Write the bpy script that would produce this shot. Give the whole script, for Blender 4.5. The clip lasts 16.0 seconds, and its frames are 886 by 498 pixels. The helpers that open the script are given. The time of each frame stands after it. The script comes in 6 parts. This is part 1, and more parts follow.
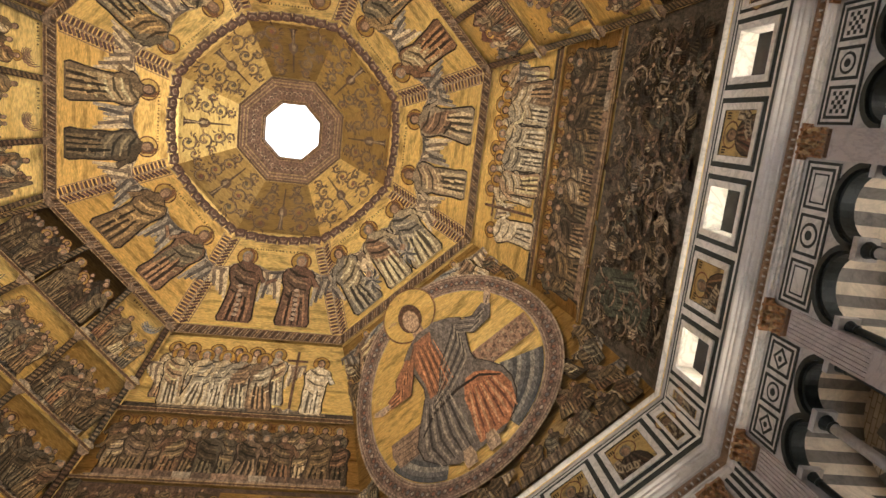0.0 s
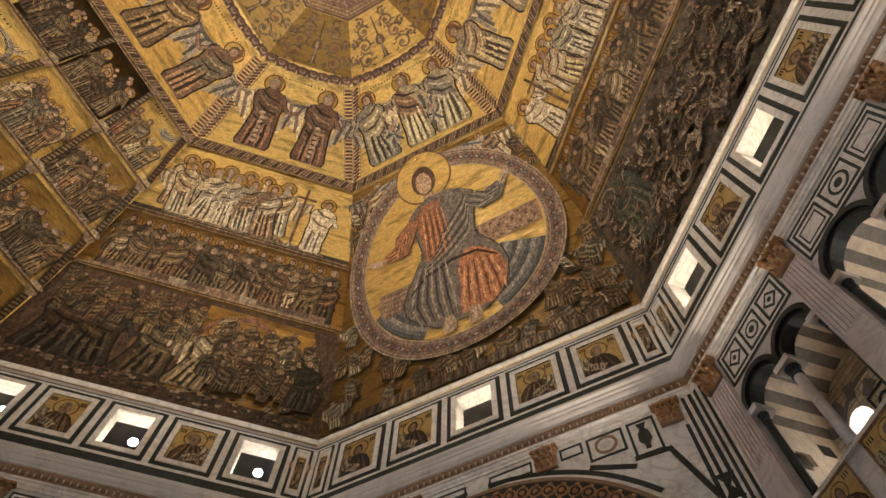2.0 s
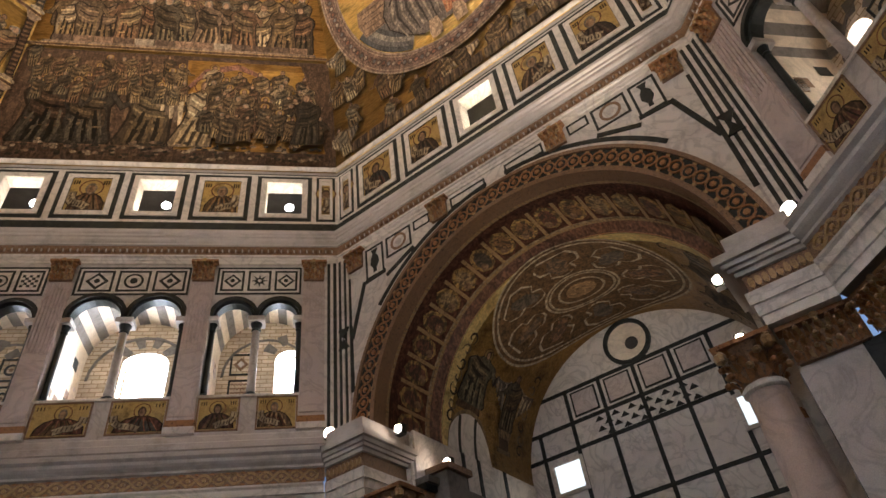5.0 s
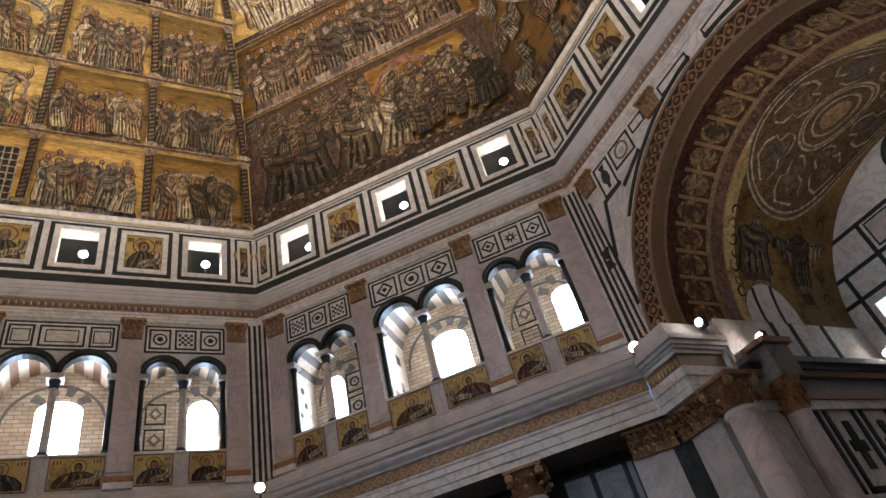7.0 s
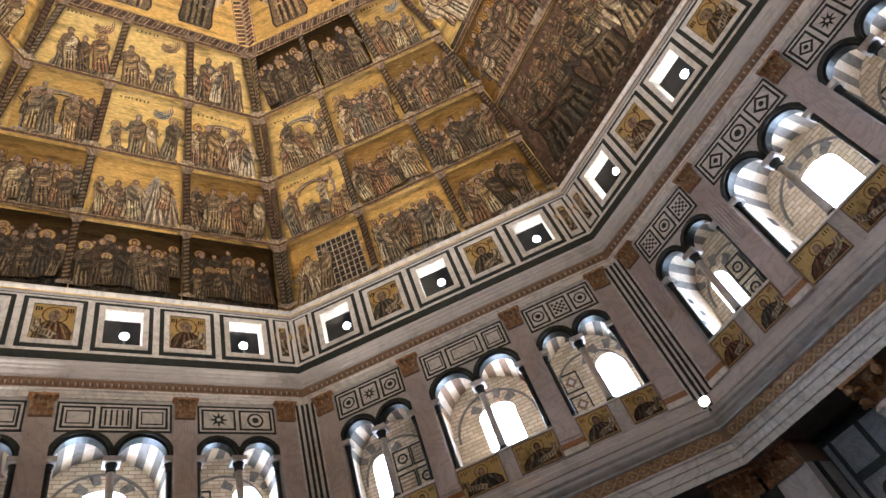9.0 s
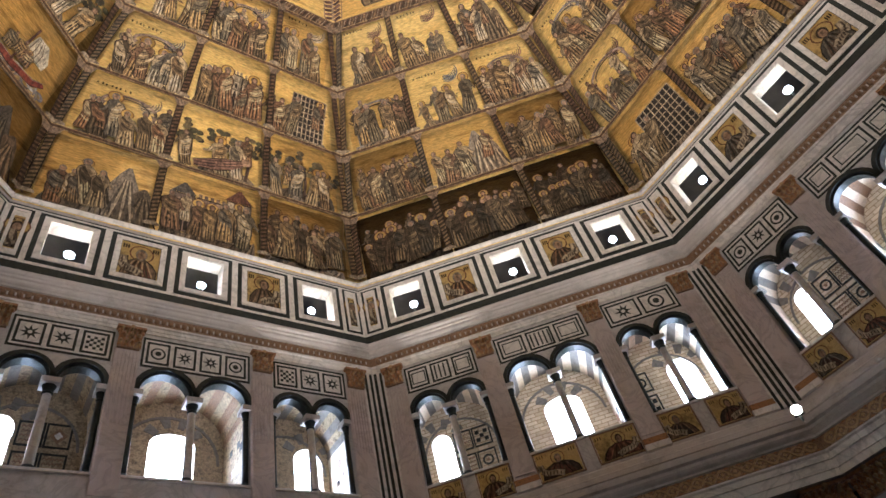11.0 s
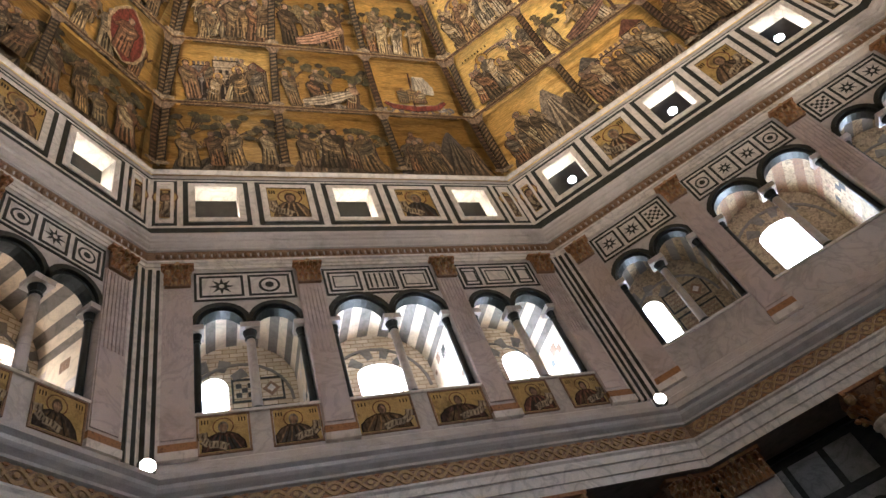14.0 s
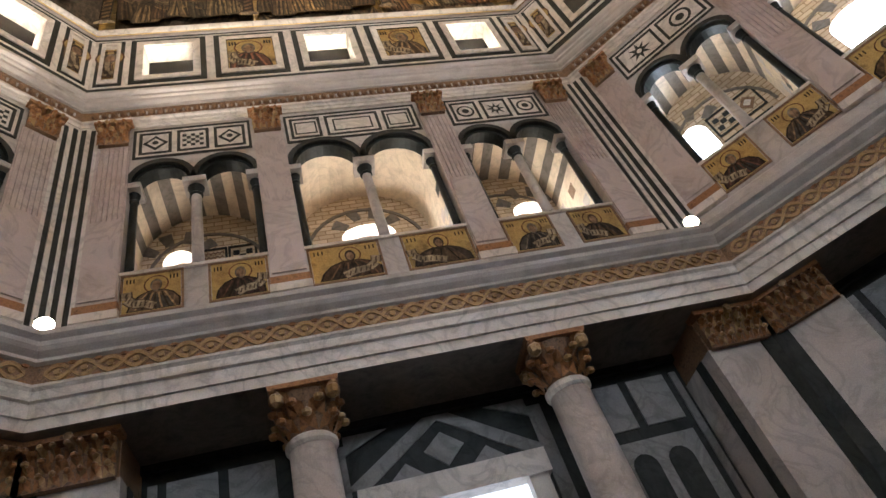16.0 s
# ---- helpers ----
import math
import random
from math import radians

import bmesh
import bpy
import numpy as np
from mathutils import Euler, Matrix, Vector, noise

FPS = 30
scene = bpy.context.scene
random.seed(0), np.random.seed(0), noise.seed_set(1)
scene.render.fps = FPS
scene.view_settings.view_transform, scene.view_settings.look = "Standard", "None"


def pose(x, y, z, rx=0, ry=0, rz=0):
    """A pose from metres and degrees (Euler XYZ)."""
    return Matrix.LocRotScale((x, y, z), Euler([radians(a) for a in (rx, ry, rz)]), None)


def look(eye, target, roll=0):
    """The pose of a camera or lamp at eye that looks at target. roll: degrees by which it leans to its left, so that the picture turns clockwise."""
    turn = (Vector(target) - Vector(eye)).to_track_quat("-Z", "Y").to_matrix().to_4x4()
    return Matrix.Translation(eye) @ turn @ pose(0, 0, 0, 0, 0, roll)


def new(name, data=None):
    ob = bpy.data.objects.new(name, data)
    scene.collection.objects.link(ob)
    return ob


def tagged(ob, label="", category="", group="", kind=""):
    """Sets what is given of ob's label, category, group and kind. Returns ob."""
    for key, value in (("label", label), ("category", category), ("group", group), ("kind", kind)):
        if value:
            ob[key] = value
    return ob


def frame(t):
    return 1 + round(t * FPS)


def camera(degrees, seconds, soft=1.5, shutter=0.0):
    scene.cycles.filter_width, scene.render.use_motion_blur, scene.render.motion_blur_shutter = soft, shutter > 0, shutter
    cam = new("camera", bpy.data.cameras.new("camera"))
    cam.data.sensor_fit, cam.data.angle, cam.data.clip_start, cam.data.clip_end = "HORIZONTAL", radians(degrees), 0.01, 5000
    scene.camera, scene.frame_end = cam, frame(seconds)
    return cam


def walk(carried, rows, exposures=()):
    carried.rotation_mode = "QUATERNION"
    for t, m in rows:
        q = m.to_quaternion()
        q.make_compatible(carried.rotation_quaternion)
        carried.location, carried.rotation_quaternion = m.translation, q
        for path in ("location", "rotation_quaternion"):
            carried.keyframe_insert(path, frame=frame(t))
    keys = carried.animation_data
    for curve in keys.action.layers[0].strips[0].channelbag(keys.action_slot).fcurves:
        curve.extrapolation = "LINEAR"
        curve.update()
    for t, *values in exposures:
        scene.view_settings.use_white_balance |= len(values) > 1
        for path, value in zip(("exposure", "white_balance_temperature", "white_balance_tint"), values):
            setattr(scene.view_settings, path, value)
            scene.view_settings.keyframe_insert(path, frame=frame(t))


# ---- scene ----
cam = camera(69.10, 16.0)
PATH = [
    (0.0, pose(4.257, 2.393, 1.539, 168.33, 4.95, 38.43)),
    (0.5, pose(4.420, 2.496, 1.641, 163.94, 5.03, 31.24)),
    (1.0, pose(4.441, 2.606, 1.710, 162.94, 1.41, 31.02)),
    (1.5, pose(4.586, 2.692, 1.796, 158.29, -0.13, 31.50)),
    (2.0, pose(4.662, 2.736, 1.812, 156.16, -0.91, 27.65)),
    (2.5, pose(4.684, 2.960, 1.779, 154.79, -0.48, 26.15)),
    (3.0, pose(4.569, 3.041, 1.675, 151.20, 0.91, 23.73)),
    (3.5, pose(4.397, 3.125, 1.637, 148.74, 0.52, 24.24)),
    (4.0, pose(4.424, 3.121, 1.516, 141.64, 0.14, 27.47)),
    (4.2, pose(4.318, 3.046, 1.566, 138.25, 1.47, 28.79)),
    (6.3, pose(4.699, 1.863, 1.537, 128.10, 10.33, 55.90)),
    (6.5, pose(4.684, 1.743, 1.560, 128.11, 9.81, 59.08)),
    (7.0, pose(4.628, 1.482, 1.610, 128.91, 12.34, 66.42)),
    (7.5, pose(4.595, 1.274, 1.553, 130.80, 14.02, 74.65)),
    (8.0, pose(4.484, 0.962, 1.551, 132.90, 13.81, 83.17)),
    (8.5, pose(4.043, 0.878, 1.410, 134.76, 11.77, 96.08)),
    (9.0, pose(3.438, 1.045, 1.325, 137.05, 16.66, 108.42)),
    (9.5, pose(3.427, 1.067, 1.375, 138.37, 14.35, 113.76)),
    (10.0, pose(3.718, 1.114, 1.303, 136.92, 11.89, 124.63)),
    (10.2, pose(3.718, 1.114, 1.303, 135.71, 11.90, 129.30)),
    (12.3, pose(3.919, 0.990, 1.303, 139.37, 10.30, 168.51)),
    (12.5, pose(3.932, 0.915, 1.386, 138.44, 10.99, 169.40)),
    (13.0, pose(4.248, 1.274, 1.370, 137.27, 13.16, 179.38)),
    (13.5, pose(4.456, 1.451, 1.403, 136.87, 15.49, 192.35)),
    (14.0, pose(4.776, 1.397, 1.629, 138.26, 17.01, 212.01)),
    (14.5, pose(4.859, 1.499, 1.537, 140.18, 17.27, 229.63)),
    (15.0, pose(4.957, 1.621, 1.495, 137.34, 17.36, 243.68)),
    (15.5, pose(5.019, 1.762, 1.562, 136.25, 17.67, 259.10)),
    (16.0, pose(4.958, 1.780, 1.614, 133.37, 15.66, 266.00)),
]
EXPOSURES = [(0.0, -0.3, 5900, 10), (2.0, -0.3, 6100, 11), (3.5, -0.05, 7200, 21), (4.2, -0.05, 7000, 19), (6.3, 0.0, 5450, 14), (7.2, 0.02, 5430, 14), (8.1, 0.3, 5400, 14), (9.2, 0.05, 5350, 13), (10.0, 0.0, 5300, 13), (12.5, -0.05, 5500, 14), (16.0, 0.42, 6000, 12)]
walk(cam, PATH, EXPOSURES)

# ---- world and lamps ----
world = bpy.data.worlds.new("sky")
scene.world = world
world.use_nodes = True
wn = world.node_tree.nodes
sky = wn.new("ShaderNodeTexSky")
sky.sky_type, sky.sun_disc, sky.sun_elevation, sky.sun_rotation = "NISHITA", False, radians(50), radians(200)
world.node_tree.links.new(sky.outputs[0], wn["Background"].inputs[0])
wn["Background"].inputs[1].default_value = 0.15

T = math.tan(radians(22.5))
SIDES = ["west", "southwest", "south", "southeast", "east", "northeast", "north", "northwest"]
turn = lambda k: pose(0, 0, 0, 0, 0, 45 * k)


def spot(name, m, energy, colour):
    data = bpy.data.lights.new(name, 'SPOT')
    data.energy, data.color = energy, colour
    data.spot_size, data.spot_blend, data.shadow_soft_size = radians(94), 1.0, 0.12
    ob = new(name, data)
    ob.matrix_world = m
    return ob


# floodlights of unequal strength in the eight corners
CORNER_WATTS = [2600, 2200, 8500, 16500, 4000, 3500, 17000, 21000]
for k in range(8):
    a = radians(45 * k + 22.5)
    r = 12.2 / math.cos(radians(22.5))
    eye = Vector((-r * math.sin(a), r * math.cos(a), 8.3))
    spot("corner_lamp_light", look(eye, (eye[0] * -0.15, eye[1] * -0.15, 26.5)), CORNER_WATTS[k], (1.0, 0.85, 0.64))


# the lamps on the chancel cornice
for sg in (-1, 1):
    spot("chancel_lamp_light", look((sg * 3.1, 14.4, 7.75), (-sg * 1.2, 16.6, 12.0)), 300, (1.0, 0.84, 0.6))


# ---- materials ----
def material(name, colours, scale=1.5, rough=0.5, metal=0.0, grain=60.0, bump=0.15, veins=0.0, attr=False, fold=0.0, island=0.0, amp=0.18, rows=False, sheen=0.5):
    """Two or three colours mixed by noise at two scales, with a fine grain in relief."""
    m = bpy.data.materials.new(name)
    m.use_nodes = True
    nt = m.node_tree
    n, l = nt.nodes, nt.links
    b = n["Principled BSDF"]
    co = n.new("ShaderNodeTexCoord")
    big = n.new("ShaderNodeTexNoise")
    big.inputs["Scale"].default_value, big.inputs["Detail"].default_value = scale, 8
    big.inputs["Roughness"].default_value = 0.65
    place = co.outputs["Object"]
    if rows:
        course = n.new("ShaderNodeMapping")
        course.inputs["Scale"].default_value = (0.35, 1.0, 1.5)
        l.new(place, course.inputs["Vector"])
        place = course.outputs["Vector"]
    l.new(place, big.inputs["Vector"])
    ramp = n.new("ShaderNodeValToRGB")
    e = ramp.color_ramp.elements
    while len(e) < len(colours):
        e.new(0.5)
    for i, c in enumerate(colours):
        e[i].position = 0.3 + 0.4 * i / max(1, len(colours) - 1)
        e[i].color = (*c, 1)
    l.new(big.outputs["Fac"], ramp.inputs["Fac"])
    out = ramp.outputs["Color"]
    fine = n.new("ShaderNodeTexNoise")
    fine.inputs["Scale"].default_value, fine.inputs["Detail"].default_value = grain, 4
    l.new(place, fine.inputs["Vector"])

    def mix(kind, fac, one, two):
        x = n.new("ShaderNodeMix")
        x.data_type, x.blend_type = "RGBA", kind
        if isinstance(fac, float):
            x.inputs["Factor"].default_value = fac
        else:
            l.new(fac, x.inputs["Factor"])
        for socket, v in ((x.inputs["A"], one), (x.inputs["B"], two)):
            if isinstance(v, tuple):
                socket.default_value = (*v, 1)
            else:
                l.new(v, socket)
        return x.outputs["Result"]

    if attr:
        at = n.new("ShaderNodeAttribute")
        at.attribute_name = "tint"
        out = mix("MULTIPLY", 1.0, at.outputs["Color"], out)
    if fold:
        mp = n.new("ShaderNodeMapping")
        mp.inputs["Scale"].default_value = (9, 9, 2.2)
        l.new(co.outputs["Object"], mp.inputs["Vector"])
        w = n.new("ShaderNodeTexNoise")
        w.inputs["Scale"].default_value, w.inputs["Detail"].default_value, w.inputs["Distortion"].default_value = 1.0, 3, 1.2
        l.new(mp.outputs["Vector"], w.inputs["Vector"])
        r2 = n.new("ShaderNodeValToRGB")
        r2.color_ramp.elements[0].position, r2.color_ramp.elements[1].position = 0.42, 0.58
        r2.color_ramp.elements[0].color, r2.color_ramp.elements[1].color = (0.22, 0.2, 0.19, 1), (1.35, 1.3, 1.2, 1)
        l.new(w.outputs["Fac"], r2.inputs["Fac"])
        out = mix("MULTIPLY", fold, out, r2.outputs["Color"])
    if veins:
        v = n.new("ShaderNodeTexNoise")
        v.inputs["Scale"].default_value, v.inputs["Detail"].default_value, v.inputs["Distortion"].default_value = 0.9, 6, 3.0
        l.new(co.outputs["Object"], v.inputs["Vector"])
        r3 = n.new("ShaderNodeValToRGB")
        r3.color_ramp.elements.new(0.5)
        for i, (p, c) in enumerate(((0.44, 1), (0.5, 1 - veins), (0.56, 1))):
            r3.color_ramp.elements[i].position, r3.color_ramp.elements[i].color = p, (c, c, c, 1)
        l.new(v.outputs["Fac"], r3.inputs["Fac"])
        out = mix("MULTIPLY", 1.0, out, r3.outputs["Color"])
    if island:
        g = n.new("ShaderNodeNewGeometry")
        hsv = n.new("ShaderNodeHueSaturation")
        mr = n.new("ShaderNodeMapRange")
        mr.inputs["To Min"].default_value, mr.inputs["To Max"].default_value = 1 - island, 1 + island
        l.new(g.outputs["Random Per Island"], mr.inputs["Value"])
        l.new(mr.outputs["Result"], hsv.inputs["Value"])
        l.new(out, hsv.inputs["Color"])
        out = hsv.outputs["Color"]
    r4 = n.new("ShaderNodeMapRange")
    r4.inputs["To Min"].default_value, r4.inputs["To Max"].default_value = 1 - amp * 1.6, 1 + amp * 1.6
    l.new(fine.outputs["Fac"], r4.inputs["Value"])
    out = mix("MULTIPLY", 1.0, out, r4.outputs["Result"])
    l.new(out, b.inputs["Base Color"])
    b.inputs["Roughness"].default_value, b.inputs["Metallic"].default_value = rough, metal
    b.inputs["Specular IOR Level"].default_value = sheen
    if bump:
        bp = n.new("ShaderNodeBump")
        bp.inputs["Strength"].default_value, bp.inputs["Distance"].default_value = bump, 0.02
        l.new(fine.outputs["Fac"], bp.inputs["Height"])
        l.new(bp.outputs["Normal"], b.inputs["Normal"])
    return m


def glowing(name, colour, strength):
    m = bpy.data.materials.new(name)
    m.use_nodes = True
    b = m.node_tree.nodes["Principled BSDF"]
    b.inputs["Base Color"].default_value = (*colour, 1)
    b.inputs["Emission Color"].default_value = (*colour, 1)
    b.inputs["Emission Strength"].default_value = strength
    return m


WHITE = material("white_marble", [(0.52, 0.47, 0.42), (0.68, 0.62, 0.56), (0.60, 0.55, 0.50)], 1.2, 0.45, veins=0.25)
GREY = material("grey_marble", [(0.37, 0.335, 0.31), (0.52, 0.47, 0.435), (0.44, 0.40, 0.37)], 0.9, 0.45, veins=0.2)
PINK = material("rosy_marble", [(0.44, 0.36, 0.32), (0.55, 0.46, 0.42), (0.48, 0.40, 0.37)], 1.1, 0.4, veins=0.2)
BLACK = material("dark_green_marble", [(0.016, 0.019, 0.017), (0.04, 0.044, 0.04)], 3, 0.45, veins=0.3, sheen=0.2)
STONE = material("cornice_stone", [(0.34, 0.30, 0.27), (0.50, 0.45, 0.41), (0.42, 0.37, 0.34)], 1.6, 0.6)
BROWN = material("carved_frieze", [(0.022, 0.012, 0.008), (0.27, 0.15, 0.075), (0.085, 0.046, 0.026)], 18, 0.5, bump=0.9)
GILT = material("gilded_capital", [(0.05, 0.022, 0.014), (0.36, 0.17, 0.065), (0.16, 0.068, 0.03)], 9, 0.42, 0.35, bump=0.6)
GOLD = material("gold_mosaic", [(0.30, 0.195, 0.075), (0.95, 0.73, 0.31), (0.72, 0.52, 0.20)], 1.9, 0.32, 0.9, grain=16, bump=0.6, amp=0.42, attr=True, rows=True)
FIG = material("coloured_mosaic", [(0.16, 0.15, 0.14), (1.0, 1.0, 1.0)], 6, 0.5, attr=True, fold=0.9, grain=22, bump=0.4, amp=0.5)
TINT = material("plain_mosaic", [(0.42, 0.40, 0.38), (1.0, 0.98, 0.95)], 5, 0.5, attr=True, fold=0.5, grain=15, bump=0.4, amp=0.62, sheen=0.18)
LEAF = material("bright_gilding", [(0.10, 0.058, 0.03), (0.42, 0.27, 0.125), (0.25, 0.145, 0.065)], 9, 0.38, 0.4, bump=0.4)
PLASTER = material("aged_plaster", [(0.52, 0.43, 0.33), (0.72, 0.61, 0.47), (0.62, 0.52, 0.40)], 1.3, 0.8, veins=0.15)
FLOOR = material("floor_marble", [(0.05, 0.045, 0.04), (0.16, 0.14, 0.125)], 2.5, 0.35)
SKYGLOW = glowing("daylight", (0.80, 0.90, 1.0), 44.0)
DIMGLOW = glowing("dim_pane_glow", (1.0, 0.93, 0.80), 11.0)
CHANCELGLOW = glowing("chancel_daylight", (0.78, 0.92, 0.92), 1.3)
DOORGLOW = glowing("door_light", (0.85, 0.92, 1.0), 1.0)
OCULUS = glowing("lantern_daylight", (0.88, 0.95, 1.0), 5.0)
LAMPGLOW = glowing("lamp_glass", (1.0, 0.86, 0.66), 60.0)
OLDGOLD = material("darkened_gold_mosaic", [(0.10, 0.066, 0.028), (0.46, 0.32, 0.115), (0.28, 0.185, 0.065)], 2.2, 0.42, 0.6, grain=45, bump=0.45, amp=0.35)


def brickwork(name, one, two, mortar):
    """Small pale blocks with thin joints, for the gallery rooms."""
    m = material(name, [one, two], 2.0, 0.85)
    n, l = m.node_tree.nodes, m.node_tree.links
    t = n.new("ShaderNodeTexBrick")
    co = n.new("ShaderNodeTexCoord")
    mp = n.new("ShaderNodeMapping")
    mp.inputs["Rotation"].default_value = (radians(90), 0, 0)
    l.new(co.outputs["Object"], mp.inputs["Vector"])
    l.new(mp.outputs["Vector"], t.inputs["Vector"])
    t.inputs["Scale"].default_value, t.inputs["Mortar Size"].default_value = 1.0, 0.012
    t.inputs["Brick Width"].default_value, t.inputs["Row Height"].default_value = 0.34, 0.13
    for key, v in (("Color1", (1, 1, 1)), ("Color2", (0.72, 0.68, 0.62)), ("Mortar", mortar)):
        t.inputs[key].default_value = (*v, 1)
    b = n["Principled BSDF"]
    old = b.inputs["Base Color"].links[0].from_socket
    x = n.new("ShaderNodeMix")
    x.data_type, x.blend_type = "RGBA", "MULTIPLY"
    x.inputs["Factor"].default_value = 1.0
    l.new(old, x.inputs["A"])
    l.new(t.outputs["Color"], x.inputs["B"])
    l.new(x.outputs["Result"], b.inputs["Base Color"])
    return m


BRICK = brickwork("gallery_blocks", (0.60, 0.49, 0.35), (0.78, 0.66, 0.49), (0.45, 0.38, 0.3))
MURAL = material("worn_mural", [(0.07, 0.048, 0.034), (0.40, 0.30, 0.18), (0.17, 0.115, 0.07)], 5, 0.75, veins=0.3, grain=24, bump=0.3, amp=0.5)
COOLFLOOD = glowing("cool_floodlight_glass", (0.86, 0.94, 1.0), 12.0)
FLOOD = glowing("floodlight_glass", (1.0, 0.86, 0.62), 210.0)
# panel marble darkened to stand for the dim light behind the columns
DIM = material("shaded_grey_marble", [(0.13, 0.125, 0.12), (0.25, 0.24, 0.23), (0.18, 0.175, 0.17)], 1.1, 0.5, veins=0.25, sheen=0.3)
SLATE = material("weathered_marble_and_soffit_shade", [(0.09, 0.08, 0.07), (0.20, 0.175, 0.15), (0.13, 0.115, 0.10)], 2.5, 0.6, veins=0.2)
# near-black, puts the shade of the attic passage into its colour
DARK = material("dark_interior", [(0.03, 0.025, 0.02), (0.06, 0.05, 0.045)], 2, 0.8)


# ---- mesh builder ----
class Build:
    def __init__(self):
        self.v, self.f, self.m, self.c, self.mats = [], [], [], [], []

    def slot(self, mat):
        if mat not in self.mats:
            self.mats.append(mat)
        return self.mats.index(mat)

    def face(self, pts, mat, tint=(1, 1, 1)):
        i = len(self.v)
        self.v += [tuple(p) for p in pts]
        self.f.append(tuple(range(i, i + len(pts))))
        self.m.append(self.slot(mat))
        self.c.append(tint)

    def box(self, x0, x1, y0, y1, z0, z1, mat, tint=(1, 1, 1), mitre=0.0):
        """A block; with mitre the two ends follow the corner planes of the octagon."""
        p = []
        for z in (z0, z1):
            for y in (y0, y1):
                for x in (x0, x1):
                    p.append((x, y, z))
        i = len(self.v)
        self.v += p
        for q in ((0, 1, 5, 4), (3, 2, 6, 7), (2, 0, 4, 6), (1, 3, 7, 5), (4, 5, 7, 6), (2, 3, 1, 0)):
            self.f.append(tuple(i + a for a in q))
            self.m.append(self.slot(mat))
            self.c.append(tint)

    def prism(self, pts, y0, y1, mat, tint=(1, 1, 1)):
        """A polygon in x, z (anticlockwise from inside) from the front y0 back to y1."""
        i, n = len(self.v), len(pts)
        self.v += [(x, y0, z) for x, z in pts] + [(x, y1, z) for x, z in pts]
        fs = [tuple(range(i, i + n))] + [(i + a, i + n + a, i + n + (a + 1) % n, i + (a + 1) % n) for a in range(n)]
        for q in fs:
            self.f.append(q)
            self.m.append(self.slot(mat))
            self.c.append(tint)

    def border(self, x0, x1, z0, z1, w, y0, y1, mat):
        self.box(x0, x1, y0, y1, z0, z0 + w, mat)
        self.box(x0, x1, y0, y1, z1 - w, z1, mat)
        self.box(x0, x0 + w, y0, y1, z0 + w, z1 - w, mat)
        self.box(x1 - w, x1, y0, y1, z0 + w, z1 - w, mat)

    def lathe(self, x, y, prof, mat, n=16):
        """prof: (radius, z) from the bottom up."""
        i = len(self.v)
        for r, z in prof:
            self.v += [(x + r * math.cos(a * math.tau / n), y + r * math.sin(a * math.tau / n), z) for a in range(n)]
        for j in range(len(prof) - 1):
            for a in range(n):
                b = (a + 1) % n
                self.f.append((i + j * n + a, i + j * n + b, i + j * n + n + b, i + j * n + n + a))
                self.m.append(self.slot(mat))
                self.c.append((1, 1, 1))
        for q in (tuple(i + a for a in reversed(range(n))), tuple(i + (len(prof) - 1) * n + a for a in range(n))):
            self.f.append(q)
            self.m.append(self.slot(mat))
            self.c.append((1, 1, 1))

    def band(self, cx, cz, r0, r1, a0, a1, y0, y1, mat, n=14):
        """An arch band between two radii, angles in degrees from the right, front y0, back y1."""
        for i in range(n):
            a, b = radians(a0 + (a1 - a0) * i / n), radians(a0 + (a1 - a0) * (i + 1) / n)
            self.prism([(cx + r0 * math.cos(a), cz + r0 * math.sin(a)), (cx + r1 * math.cos(a), cz + r1 * math.sin(a)),
                        (cx + r1 * math.cos(b), cz + r1 * math.sin(b)), (cx + r0 * math.cos(b), cz + r0 * math.sin(b))], y0, y1, mat)

    def sweep(self, prof, mats):
        """A moulding along one side: prof is (y, z) from the bottom up; the ends are cut on the corner planes."""
        for j in range(len(prof) - 1):
            (y0, z0), (y1, z1) = prof[j], prof[j + 1]
            self.face([(-y0 * T, y0, z0), (y0 * T, y0, z0), (y1 * T, y1, z1), (-y1 * T, y1, z1)], mats[j] if isinstance(mats, list) else mats)

    def make(self, name, parent=None, m=None, smooth=False):
        me = bpy.data.meshes.new(name)
        me.from_pydata(self.v, [], self.f)
        for mat in self.mats:
            me.materials.append(mat)
        me.polygons.foreach_set("material_index", self.m)
        if any(mat in (GOLD, FIG, TINT) for mat in self.mats):
            at = me.attributes.new("tint", "FLOAT_COLOR", "FACE")
            at.data.foreach_set("color", np.array([(*c, 1) for c in self.c], dtype=np.float32).ravel())
        if smooth:
            me.polygons.foreach_set("use_smooth", [True] * len(self.f))
        me.update()
        ob = new(name, me)
        if parent:
            ob.parent = parent
        if m is not None:
            ob.matrix_basis = m
        return ob


# ---- vault: a pointed octagonal cloister vault ----
DC, DR, DZ = 7.2, 20.1, 17.5
ROWS = [0.15, 3.41, 6.57, 9.78, 12.97, 18.34, 21.3, 22.75]


def vault(u, s, h=0.0):
    f = s / DR
    return (u, DR * math.cos(f) - DC - h * math.cos(f), DZ + DR * math.sin(f) - h * math.sin(f))


def half(s):
    return (DR * math.cos(s / DR) - DC) * T


